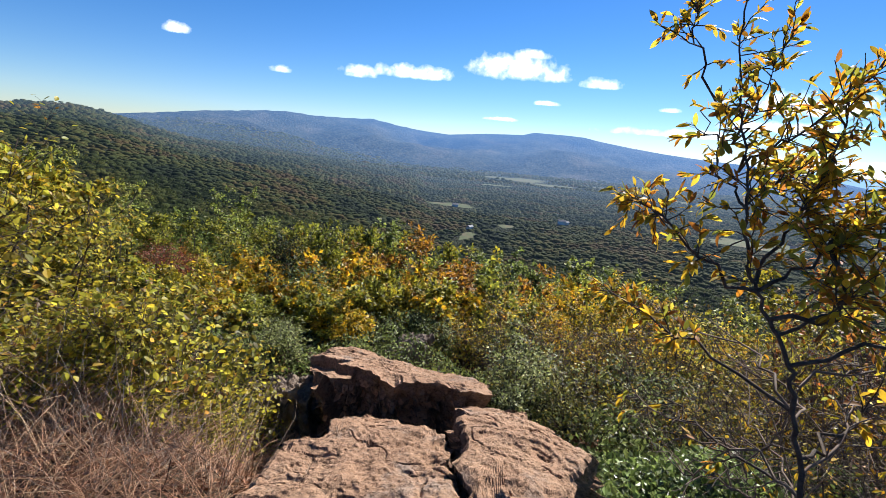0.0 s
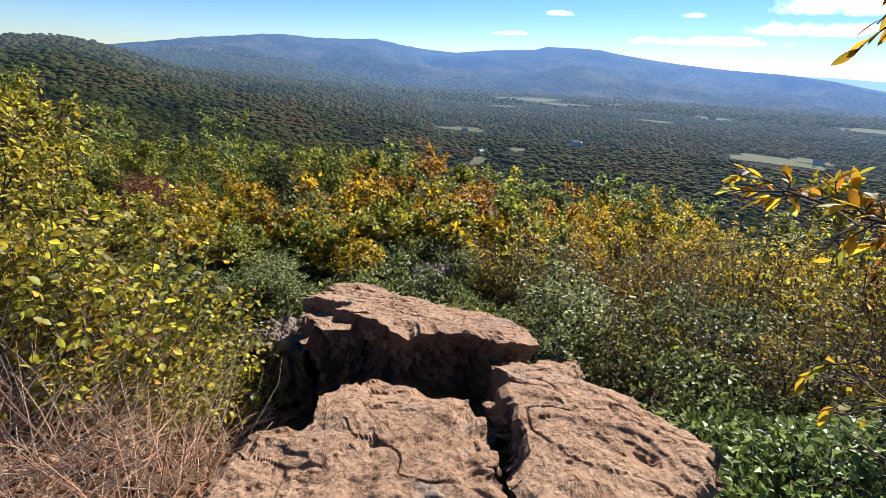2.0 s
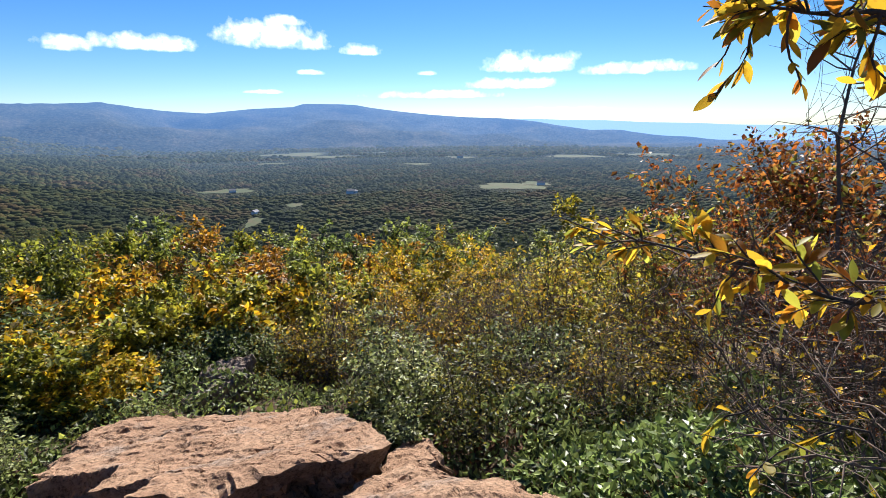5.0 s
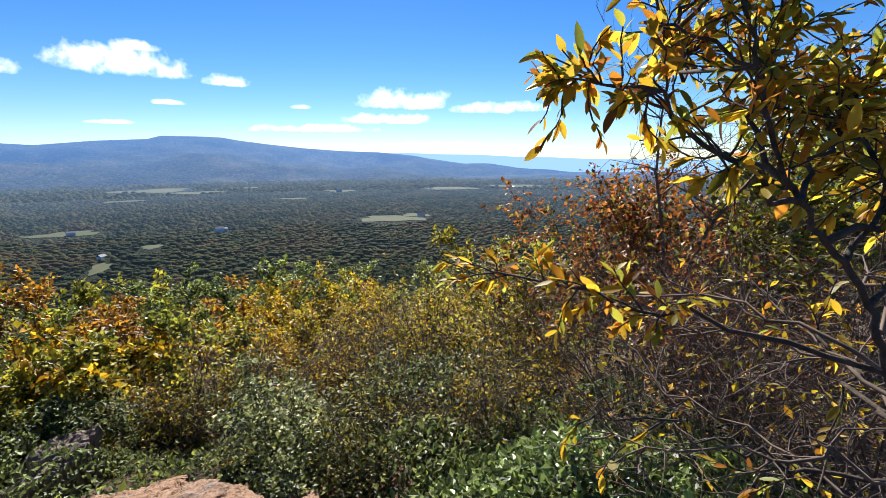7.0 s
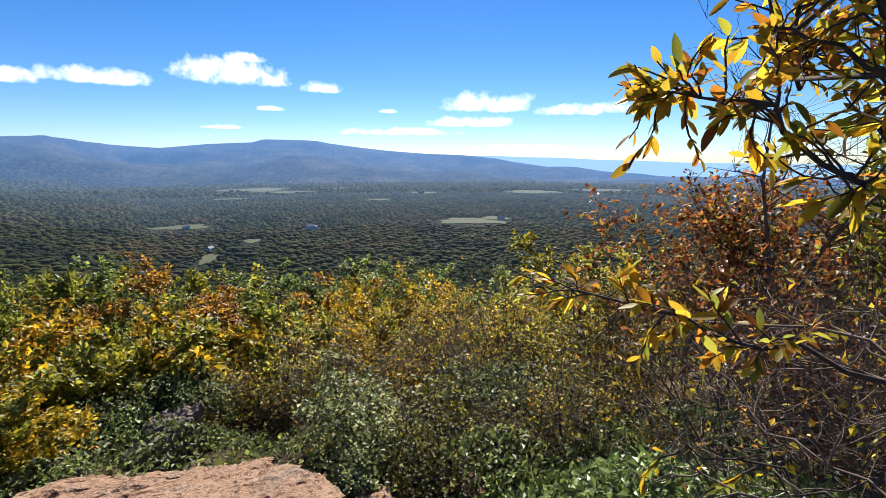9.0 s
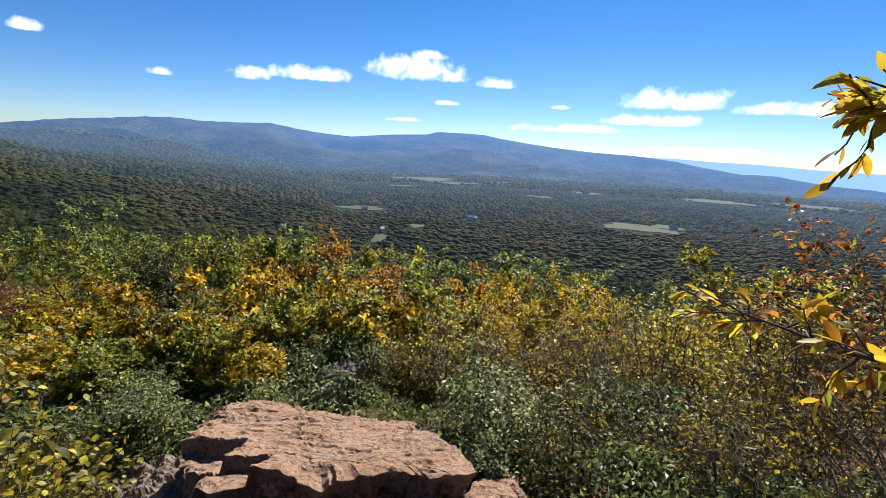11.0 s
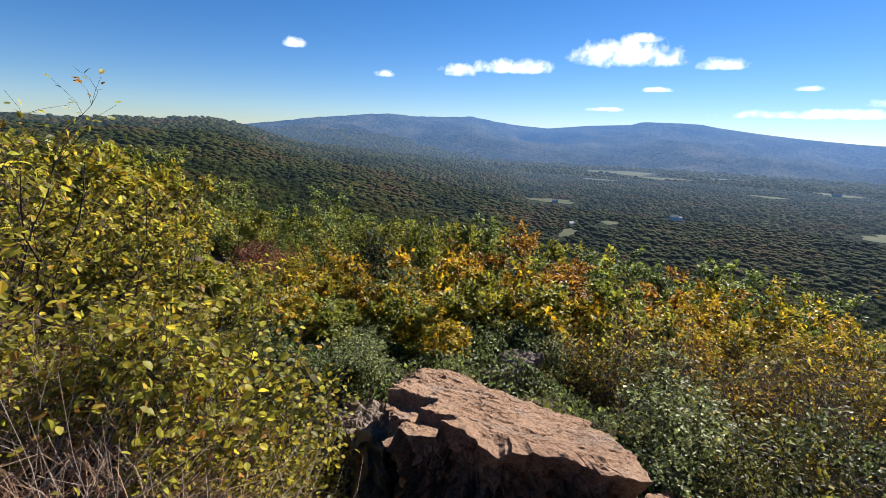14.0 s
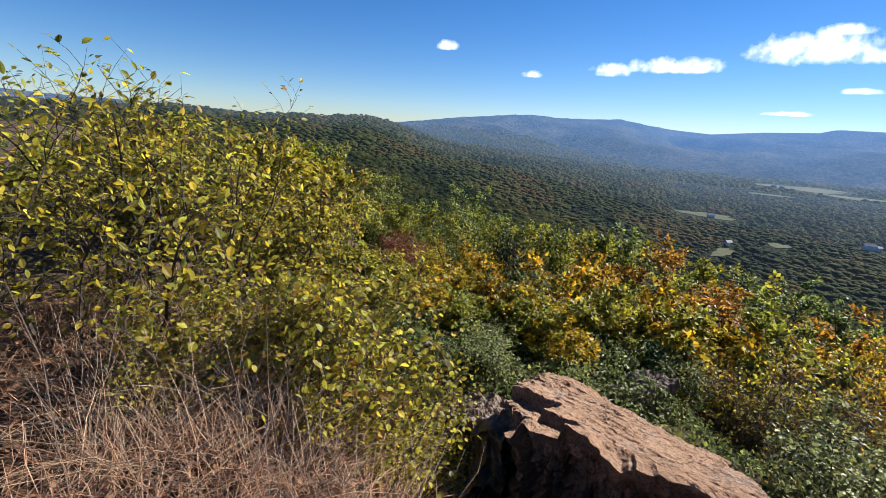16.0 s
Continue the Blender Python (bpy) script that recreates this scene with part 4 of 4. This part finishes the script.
CEDAR = shrub("cedar", "small dark green cedar among the shrubs", "tree", 27, LEAF_CEDAR, 1, 2.6, 1.1, 0.03, 60, 9, 0.05, 0.4, 3, lean=0.02, low=0.05)
IVY = shrub("shrub", "upright stem wrapped in dark green ivy", "shrub", 28, LEAF_GLOSSY, 3, 1.9, 0.6, 0.014, 22, 6, 0.05, 0.7, 2, lean=0.06, low=0.05)

for k, (az, r, el) in enumerate([(-57, 12, -4.8), (-52, 11, -5.2), (-48, 12.5, -8.2), (-35, 12, -9.5), (-38, 13.5, -11), (-15.5, 11, -13.3), (3, 10, -14.8),
                                 (-1, 10.5, -15.6), (6.5, 11, -15.2), (16, 12, -16.3), (23, 11, -16.8), (28, 10, -16.2), (33, 9, -15), (-63, 14, -4)]):
    place(GREEN_TREE[k % 2], az, r, el + 0.9)
for k, (az, r, el) in enumerate([(-43, 12, -11), (-30, 13, -12), (-21, 12, -12.5), (-18, 13, -13.2), (-24.5, 14, -12.6), (-33, 10.5, -12.5), (-6, 12, -14.6), (38, 8, -12), (12, 13, -15.8), (20, 13, -16)]):
    place(LIME_TREE[k % 2], az, r, el + 0.9)
for k, (az, r, el) in enumerate([(-12.5, 8.6, -13), (-9.2, 9, -15), (-4.6, 7.6, -18), (9, 9.5, -15.8), (-6.8, 8.2, -17.5)]):
    place(ORANGE_TREE[k % 2], az, r, el)
for k, (az, r, el) in enumerate([(12.3, 8, -16), (18, 8, -18), (21, 9, -17.8), (15, 7.5, -18.5), (6, 7, -18.5), (10, 6.5, -19), (25, 8, -18), (30, 7, -17.5), (2, 6.6, -19.5), (35, 6.5, -16.5)]):
    place(GOLD_TREE[k % 2], az, r, el)
BROW_AZ = [-70, -63, -52, -43, -35, -21, -12, 5, 18, 30, 40, 60]
BROW_EL = [-4, -5, -6.5, -11.5, -11, -13.2, -14, -15.6, -17.5, -16.8, -15, -11]
KINDS = LIME_TREE + GREEN_TREE + ORANGE_TREE + LIME_TREE + GOLD_TREE
for k in range(64):
    az = -66 + (k * 41.7) % 112
    r = 11 + (k * 0.618 % 1.0) ** 1.5 * 32
    place(KINDS[k % len(KINDS)], az, r, float(np.interp(az, BROW_AZ, BROW_EL)) - 1.2 - (k * 0.377 % 1.0) * 4.0)
for az, r, el in [(-46.5, 8.6, -13.3), (-43, 8.9, -14.3)]:
    place(RED_SHRUB[0], az, r, el)
for k, az in enumerate(range(-54, -26, 3)):
    place(GOLD_SHRUB[k % 2], az, 6.4 + 0.7 * math.sin(k * 2.1), -16.2 - 0.9 * (k % 3))
    place((LIME_SHRUB + GOLD_SHRUB + LIME_SHRUB)[(k * 5) % 6], az + 1.5, 5.2 + 0.4 * math.sin(k * 1.3), -20.5 - 1.2 * (k % 2))
for k, az in enumerate(range(-24, 0, 3)):
    place(GOLD_SHRUB[0] if k == 6 else LIME_SHRUB[k % 2], az, 6.6 + 0.5 * math.sin(k * 1.7), -18.2 - 0.3 * (k % 3))
place(CEDAR, -24.6, 6.9, -13.6)
place(GLOSSY[1], -31.5, 5.9, -17.2)
place(GLOSSY[0], -27.5, 6.4, -18.5)
place(IVY, 8.4, 3.0, -25)
BRUSHES = BRUSH[:2] + GOLD_BRUSH
for k in range(20):
    az = -8 + (k * 7.3) % 25
    place(BRUSHES[k % 4], az, 4.6 + (k * 0.37) % 1.8, -27 + (k * 1.7) % 5)
for k in range(26):
    az = 10 + (k * 11.7) % 36
    place((BRUSHES + BARE + GOLD_BRUSH)[(k + 1) % 8], az, 4.6 + (k * 0.47) % 2.8, -25.5 + (k * 1.3) % 5)
for k in range(9):
    az = -11 + (k * 17.9) % 52
    if az > -3:
        place(GLOSSY[k % 2], az, 3.3 + (k * 0.43) % 1.5, -29 + (k * 1.7) % 5)
    else:
        place(GLOSSY[k % 2], az, 5.1 + (k * 0.43) % 0.8, -23.5 - k % 2)
for k in range(14):
    az = 16 + (k * 7.7) % 32
    place((BRUSHES + BARE)[k % 6], az, 2.9 + (k * 0.31) % 1.0, -31 + (k * 1.9) % 7)
for k in range(11):
    az = -39 + (k * 6.7) % 28
    if az < -28:
        place(GLOSSY[k % 2], az, 3.5 + (k * 0.41) % 1.2, -27 + (k * 1.1) % 3)
    else:
        place(GLOSSY[k % 2], az, 5.2 + (k * 0.41) % 0.8, -23.2 - k % 2)
for k in range(5):
    place(ROUND_SHRUB[k % 2], -48 + k * 2.2, 2.2 + 0.12 * (k % 3), -43 + (k * 1.9) % 4)
for k in range(7):
    place((GOLD_SHRUB + LIME_SHRUB)[(k * 3) % 4], -56 + k * 2.9, 4.4 + (k * 0.37) % 0.7, -22.5 + (k * 1.7) % 4)
for k in range(6):
    place((LIME_SHRUB + GOLD_SHRUB)[k % 4], -63 + k * 2.6, 4.2 + (k * 0.53) % 1.2, -13.5 - (k * 1.3) % 4)
for k in range(9):
    place((ROUND_SHRUB + GLOSSY)[k % 4], -53 + (k * 2.9) % 12, 3.3 + (k * 0.31) % 1.3, -27 + (k * 1.3) % 4)
for k in range(6):
    place(ROUND_SHRUB[k % 2], -60 + k * 3.0, 1.9 + 0.13 * (k % 3), -40 + (k * 1.9) % 5)
for k, (az, r, el) in enumerate([(2, 5.0, -18.5), (27, 5.6, -16), (33, 5.0, -15), (38, 5.4, -13)]):
    place(LEFT_SAPLING[k % 2], az, r, el)
for k, (az, r, el) in enumerate([(-55, 2.2, -24), (-50, 2.3, -27), (-60, 2.4, -20), (-45, 2.5, -30), (-40, 2.7, -31), (-66, 2.5, -16)]):
    place(ROUND_SHRUB[k % 2], az, r, el)
for k, (az, r, el) in enumerate([(5, 4.3, -20.5), (11, 4.8, -19.5), (17, 4.2, -19.5), (24, 4.6, -17.5), (31, 4.4, -16.5), (39, 4.6, -14.5), (-3, 4.8, -22)]):
    place(BARE[k % 2], az, r, el)
place(RED_SHRUB[0], 62, 3.3, -15)
for az, r, el in [(49, 5.6, -5), (53, 5.6, -3.8), (57, 6.2, -4), (62, 6.0, -4.5)]:
    place(RUST_SHRUB[int(az) // 2 % 2], az, r, el)
for az, r, el in [(60, 2.9, -13), (68, 2.6, -10), (56, 3.6, -10), (75, 2.6, -9), (66, 3.4, -6), (50, 4.2, -14), (51, 3.5, -14), (59, 2.3, -12), (65, 2.3, -13), (72, 2.2, -9)]:
    place(BARE[int(az) % 2], az, r, el)
for az, r, el in [(62, 5.5, -1), (70, 5, 2), (78, 5, 3)]:
    place(LIME_TREE[int(az) % 2], az, r, el)
place(BARE_TREE, 60, 4.4, 17)
for k, (az, r, el) in enumerate([(-84, 3.2, 1.5), (-77, 3.4, 2), (-72, 3.6, 1.5), (-66, 3.8, -2), (-60, 4.2, -6), (-54, 4.4, -11), (-91, 3.3, 2), (-69, 4.6, -1), (-80, 4.4, 1), (-88, 4.6, 2)]):
    place(LEFT_SAPLING[k % 2], az, r, el)
for k in range(14):
    place(LIME_SHRUB[k % 2] if k % 3 else GREEN_TREE[k % 2], -98 + (k * 17.3) % 46, 5.5 + (k * 1.31) % 4.5, -3 - (k * 0.9) % 3)
for k in range(26):
    az = -80 + (k * 9.1) % 29
    place(ROUND_SHRUB[k % 2], az, 2.3 + (k * 0.29) % 1.6, -26 + (k * 2.3) % 9)


SPARE = {t.name for t in GOLD_SHRUB + LIME_SHRUB + ROUND_SHRUB + GREEN_TREE + LIME_TREE + ORANGE_TREE + GOLD_TREE + RUST_SHRUB + BRUSH + GOLD_BRUSH + GLOSSY + BARE + LEFT_SAPLING} - USED
for spare_name in sorted(SPARE):
    spare = bpy.data.objects[spare_name]
    for child in list(spare.children):
        bpy.data.objects.remove(child)
    bpy.data.objects.remove(spare)


def carpet(name, label, cx, cy, rx, ry, count, size, depth, mat, seed, turn=0.0, width=0.55, flat=0.0, category="ground cover", mound=None):
    """Low growth past counting over a patch of ground, one object."""
    rng = np.random.default_rng(seed)
    a, q = rng.uniform(0, 2 * np.pi, count), np.sqrt(rng.uniform(0, 1, count)) * (1 + 0.15 * np.sin(np.arange(count)))
    u, v = q * np.cos(a) * rx, q * np.sin(a) * ry
    t = math.radians(turn)
    x, y = cx + u * math.cos(t) - v * math.sin(t), cy + u * math.sin(t) + v * math.cos(t)
    lumps = 0.55 + 0.45 * rough(x * 10, y * 10, 3.0, 3, seed)
    h = depth * np.clip(lumps, 0.08, 1.2) ** 1.4 * np.clip(1.25 - q, 0.15, 1)
    z = land(x, y) + h * (1 - rng.uniform(0, 1, count) ** 2 * 0.8)
    p = np.stack([x, y, z], -1)
    way = rng.normal(0, 1, (count, 3)) + [0, 0, 0.4 - flat]
    way[:, 2] *= 1 - 0.9 * flat
    vv, ff = leaves(rng, p, way, np.full(count, size), width, 0.1)
    return tagged(part(name, mesh_of(name, vv, ff), mat), label, category, kind="stuff")


def straw(name, label, cx, cy, rx, ry, count, length, mat, seed, turn=0.0, lying=0.6, thick=0.0016):
    """Dry stalks and grass blades past counting, one object."""
    rng = np.random.default_rng(seed)
    a, q = rng.uniform(0, 2 * np.pi, count), np.sqrt(rng.uniform(0, 1, count))
    u, v = q * np.cos(a) * rx, q * np.sin(a) * ry
    t = math.radians(turn)
    x, y = cx + u * math.cos(t) - v * math.sin(t), cy + u * math.sin(t) + v * math.cos(t)
    z = land(x, y)
    lines = []
    for k in range(count):
        way = rng.normal(0, lying, 3)
        way[2] = abs(rng.normal(0.6, 0.4))
        ln = length * rng.uniform(0.4, 1.3)
        line = wander(rng, (x[k], y[k], z[k] - 0.02), way, ln, 3, 0.18, -0.14)
        lines.append((line, np.linspace(thick, thick * 0.5, 4) * rng.uniform(0.7, 1.6)))
    return tagged(part(name, mesh_of(name, *tubes(lines, 3)), mat), label, "dry grass", kind="stuff")


carpet("ground_cover", "green leafy ground cover behind the slab", -1.5, 5.0, 1.9, 0.95, 6000, 0.05, 0.6, LEAF_GLOSSY, 41)
carpet("ground_cover", "glossy dark green vine leaves beside the slab", 1.1, 2.72, 1.0, 0.9, 11000, 0.05, 0.5, LEAF_VINE, 42, 0, 0.62)
carpet("ground_cover", "bright green vine leaves against the rock edge", 0.52, 2.1, 0.33, 0.5, 3200, 0.045, 0.55, LEAF_VINE, 50, 0, 0.62)
carpet("ground_cover", "green vine leaves spreading below the brush", 2.2, 3.7, 1.5, 1.1, 7000, 0.055, 0.45, LEAF_GLOSSY, 43)
carpet("ground_cover", "glossy green leaves beside the rock ledge", -2.5, 4.0, 1.0, 0.7, 5000, 0.05, 0.4, LEAF_GLOSSY, 44)
carpet("ground_cover", "green leafy ground cover under the brush", 0.9, 4.2, 1.3, 1.1, 6500, 0.055, 0.45, LEAF_GLOSSY, 49)
carpet("ground_cover", "small green plants in the crack", -0.05, 2.0, 0.07, 0.45, 350, 0.035, 0.55, LEAF_GLOSSY, 45, -12)
carpet("ground_cover", "low mixed green growth down the hillside", 0.0, 9.0, 9.0, 5.0, 12000, 0.08, 0.5, LEAF_GREEN, 46)
carpet("fallen_leaves", "brown fallen leaves on the ground", -2.4, 2.2, 2.4, 2.4, 13000, 0.05, 0.05, LEAF_FALLEN, 47, flat=1.0, category="leaf litter")
carpet("fallen_leaves", "brown fallen leaves under the brush", 1.6, 3.2, 2.4, 2.2, 9000, 0.05, 0.05, LEAF_FALLEN, 48, flat=1.0, category="leaf litter")
straw("dry_grass", "matted dry reddish grass beside the slab", -1.75, 1.7, 0.6, 0.8, 1500, 0.34, LEAF_DRY, 51)
straw("dry_grass", "dry straw-coloured stalks on open ground", -3.0, 1.7, 1.4, 0.9, 2400, 0.32, LEAF_DRY, 52)
straw("dry_grass", "dry grass tufts at the foot of the rock ledge", -1.85, 2.7, 0.5, 0.5, 700, 0.3, LEAF_DRY, 54)
straw("dry_grass", "tall fine grey-brown dry weeds among the shrubs", -2.5, 2.3, 1.1, 0.9, 900, 0.55, TWIG, 55, 0, 0.4, 0.0012)
straw("dry_grass", "dense thicket of dry reddish-brown weed stems", -2.3, 1.95, 0.75, 0.6, 800, 0.46, LEAF_DRY, 56, 0, 0.5, 0.0014)
straw("dry_stalks", "tall thin dry stalks leaning over the ground", -2.0, 2.0, 1.0, 0.8, 36, 0.8, TWIG_BROWN, 53, 0, 0.45, 0.0018)


# the near tree on the slope
def near_tree():
    rng = np.random.default_rng(77)
    root = tagged(new("tree"), "crooked dark-barked young tree with long yellow leaves", "tree")
    def limb(points, r0, r1, steps=14):
        p = np.array(points, float)
        t = np.linspace(0, len(p) - 1, steps)
        line = np.stack([np.interp(t, np.arange(len(p)), p[:, k]) for k in range(3)], -1)
        line[1:-1] += rng.normal(0, 0.012 if steps < 20 else 0.004, (steps - 2, 3))
        return line, np.linspace(r0 * 0.76, r1 * 0.8, steps)
    g = ground_z(0.86, 1.6)
    trunk = limb([(0.86, 1.6, g - 0.1), (0.8, 1.68, 0.6), (0.76, 1.73, 0.83), (0.73, 1.77, 0.98), (0.7, 1.81, 1.1), (0.64, 1.88, 1.22), (0.6, 1.93, 1.33), (0.58, 1.96, 1.45),
                  (0.57, 2.0, 1.6), (0.55, 2.1, 1.8), (0.54, 2.2, 2.0), (0.53, 2.25, 2.27)], 0.0115, 0.003, 70)
    limbs = [limb([(0.63, 1.89, 1.24), (0.55, 1.91, 1.29), (0.44, 1.94, 1.35), (0.367, 2.006, 1.422), (0.319, 2.064, 1.451), (0.285, 2.113, 1.477), (0.24, 2.165, 1.49)], 0.009, 0.0016),
             limb([(0.74, 1.76, 0.94), (0.6, 1.92, 0.98), (0.48, 2.08, 1.01), (0.36, 2.23, 1.04), (0.28, 2.4, 1.06), (0.21, 2.6, 1.07)], 0.008, 0.0018),
             limb([(0.78, 1.7, 0.7), (0.62, 1.9, 0.72), (0.42, 2.15, 0.76)], 0.007, 0.0022),
             limb([(0.63, 1.92, 1.28), (0.72, 2.05, 1.4), (0.81, 2.08, 1.5), (0.83, 2.06, 1.62), (0.84, 2.08, 1.85)], 0.009, 0.0028),
             limb([(0.66, 1.86, 1.18), (0.82, 1.79, 1.2), (0.83, 1.86, 1.36), (0.84, 1.97, 1.43), (0.88, 2.08, 1.46)], 0.010, 0.003),
             limb([(0.54, 2.24, 1.77), (0.45, 2.29, 2.0), (0.4, 2.32, 2.15), (0.36, 2.3, 2.3)], 0.0065, 0.002),
             limb([(0.71, 1.8, 1.06), (1.0, 1.75, 1.2), (1.3, 1.85, 1.36)], 0.009, 0.003),
             limb([(0.76, 1.72, 0.8), (1.0, 1.9, 0.84), (1.2, 2.2, 0.92)], 0.009, 0.003),
             limb([(0.56, 2.2, 1.66), (0.68, 2.3, 1.85), (0.76, 2.4, 2.15)], 0.006, 0.0022),
             limb([(0.62, 2.14, 1.5), (0.78, 2.25, 1.58), (0.92, 2.35, 1.64)], 0.007, 0.0022),
             limb([(0.58, 1.98, 1.5), (0.52, 2.15, 1.64), (0.48, 2.3, 1.82)], 0.006, 0.0018),
             limb([(0.64, 1.9, 1.25), (0.85, 1.92, 1.42), (1.08, 2.0, 1.62)], 0.008, 0.0024),
             limb([(0.58, 2.18, 1.6), (0.8, 2.18, 1.78), (1.0, 2.22, 2.0)], 0.007, 0.0024),
             limb([(0.68, 1.84, 1.14), (0.95, 1.84, 1.34), (1.22, 1.9, 1.56)], 0.008, 0.0024)]
    def rooted(shape):
        line, rad = shape
        gap = np.linalg.norm(trunk[0] - line[0], axis=1)
        line[0] = trunk[0][int(np.argmin(gap))]
        return line, rad
    limbs = [rooted(shape) for shape in limbs]
    part("trunk", mesh_of("trunk", *tubes([trunk], 9), smooth=True), BARK, root)
    spots, ways = [], []
    many = [40, 30, 5, 56, 50, 24, 26, 12, 30, 40, 14, 44, 44, 42, 42]
    for (line, rad), count in zip(limbs[:11] + [trunk] + limbs[11:], many):
        shoots = [] if line is trunk[0] else [(line, rad)]
        for _ in range(count):
            f = rng.uniform(0.3 if line is not trunk[0] else 0.5, 1.0) * (len(line) - 1)
            i = min(int(f), len(line) - 2)
            p = line[i] + (line[i + 1] - line[i]) * (f - i)
            tw = wander(rng, p, unit(line[i + 1] - line[i]) * 0.7 + rng.normal(0, 0.7, 3), rng.uniform(0.05, 0.13 if line is limbs[1][0] or line is limbs[0][0] else 0.22), 5, 0.22, 0.0)
            shoots.append((tw, np.linspace(0.0024, 0.0012, 6)))
            for q in rng.uniform(0.2, 1.0, 9) * 5:
                k = min(int(q), 4)
                spots.append(tw[k] + (tw[k + 1] - tw[k]) * (q - k))
                ways.append(unit(tw[k + 1] - tw[k]))
        part("limb", mesh_of("limb", *tubes(shoots, 6), smooth=True), BARK, root)
    for ends in ([(0.75, 1.75, 0.88), (0.86, 1.95, 0.9), (0.87, 2.15, 0.87), (0.72, 2.38, 0.86)],
                 [(0.78, 1.7, 0.72), (0.66, 1.82, 0.74), (0.5, 1.98, 0.72), (0.36, 2.12, 0.74)],
                 [(0.8, 1.68, 0.6), (0.7, 1.84, 0.6), (0.56, 1.95, 0.54), (0.42, 2.1, 0.56)],
                 [(0.77, 1.72, 0.78), (0.95, 1.84, 0.84), (1.1, 2.08, 0.88), (1.2, 2.3, 0.98)],
                 [(0.72, 1.78, 1.02), (0.9, 1.82, 1.06), (1.12, 1.94, 1.04), (1.4, 2.0, 1.14)],
                 [(0.74, 1.76, 0.94), (0.72, 2.05, 1.0), (0.56, 2.4, 0.96), (0.46, 2.7, 1.0)],
                 [(0.8, 1.67, 0.58), (0.9, 2.0, 0.6), (0.92, 2.35, 0.6), (1.0, 2.65, 0.72)]):
        line, rad = rooted(limb(ends, 0.0065, 0.0018))
        shoots = [(line, rad)]
        for _ in range(16):
            i = int(rng.integers(2, len(line) - 1))
            tw = wander(rng, line[i], unit(line[i + 1] - line[i]) * 0.8 + rng.normal(0, 0.7, 3), rng.uniform(0.08, 0.3), 5, 0.3, 0.0)
            shoots.append((tw, np.linspace(0.0024, 0.0009, 6)))
            tw = wander(rng, tw[2], rng.normal(0, 0.7, 3), rng.uniform(0.05, 0.14), 3, 0.3, 0.0)
            shoots.append((tw, np.linspace(0.0015, 0.0008, 4)))
        part("limb", mesh_of("limb", *tubes(shoots, 5), smooth=True), TWIG_BROWN, root, "bare grey-brown twiggy limb")
    spots, ways = np.array(spots), np.array(ways)
    v, f = leaves(rng, spots, ways, rng.uniform(0.03, 0.052, len(spots)), 0.38, 0.2, "leaf")
    part("foliage", mesh_of("foliage", v, f, True), LEAF_TREE, root, "long yellow and green leaves")


near_tree()
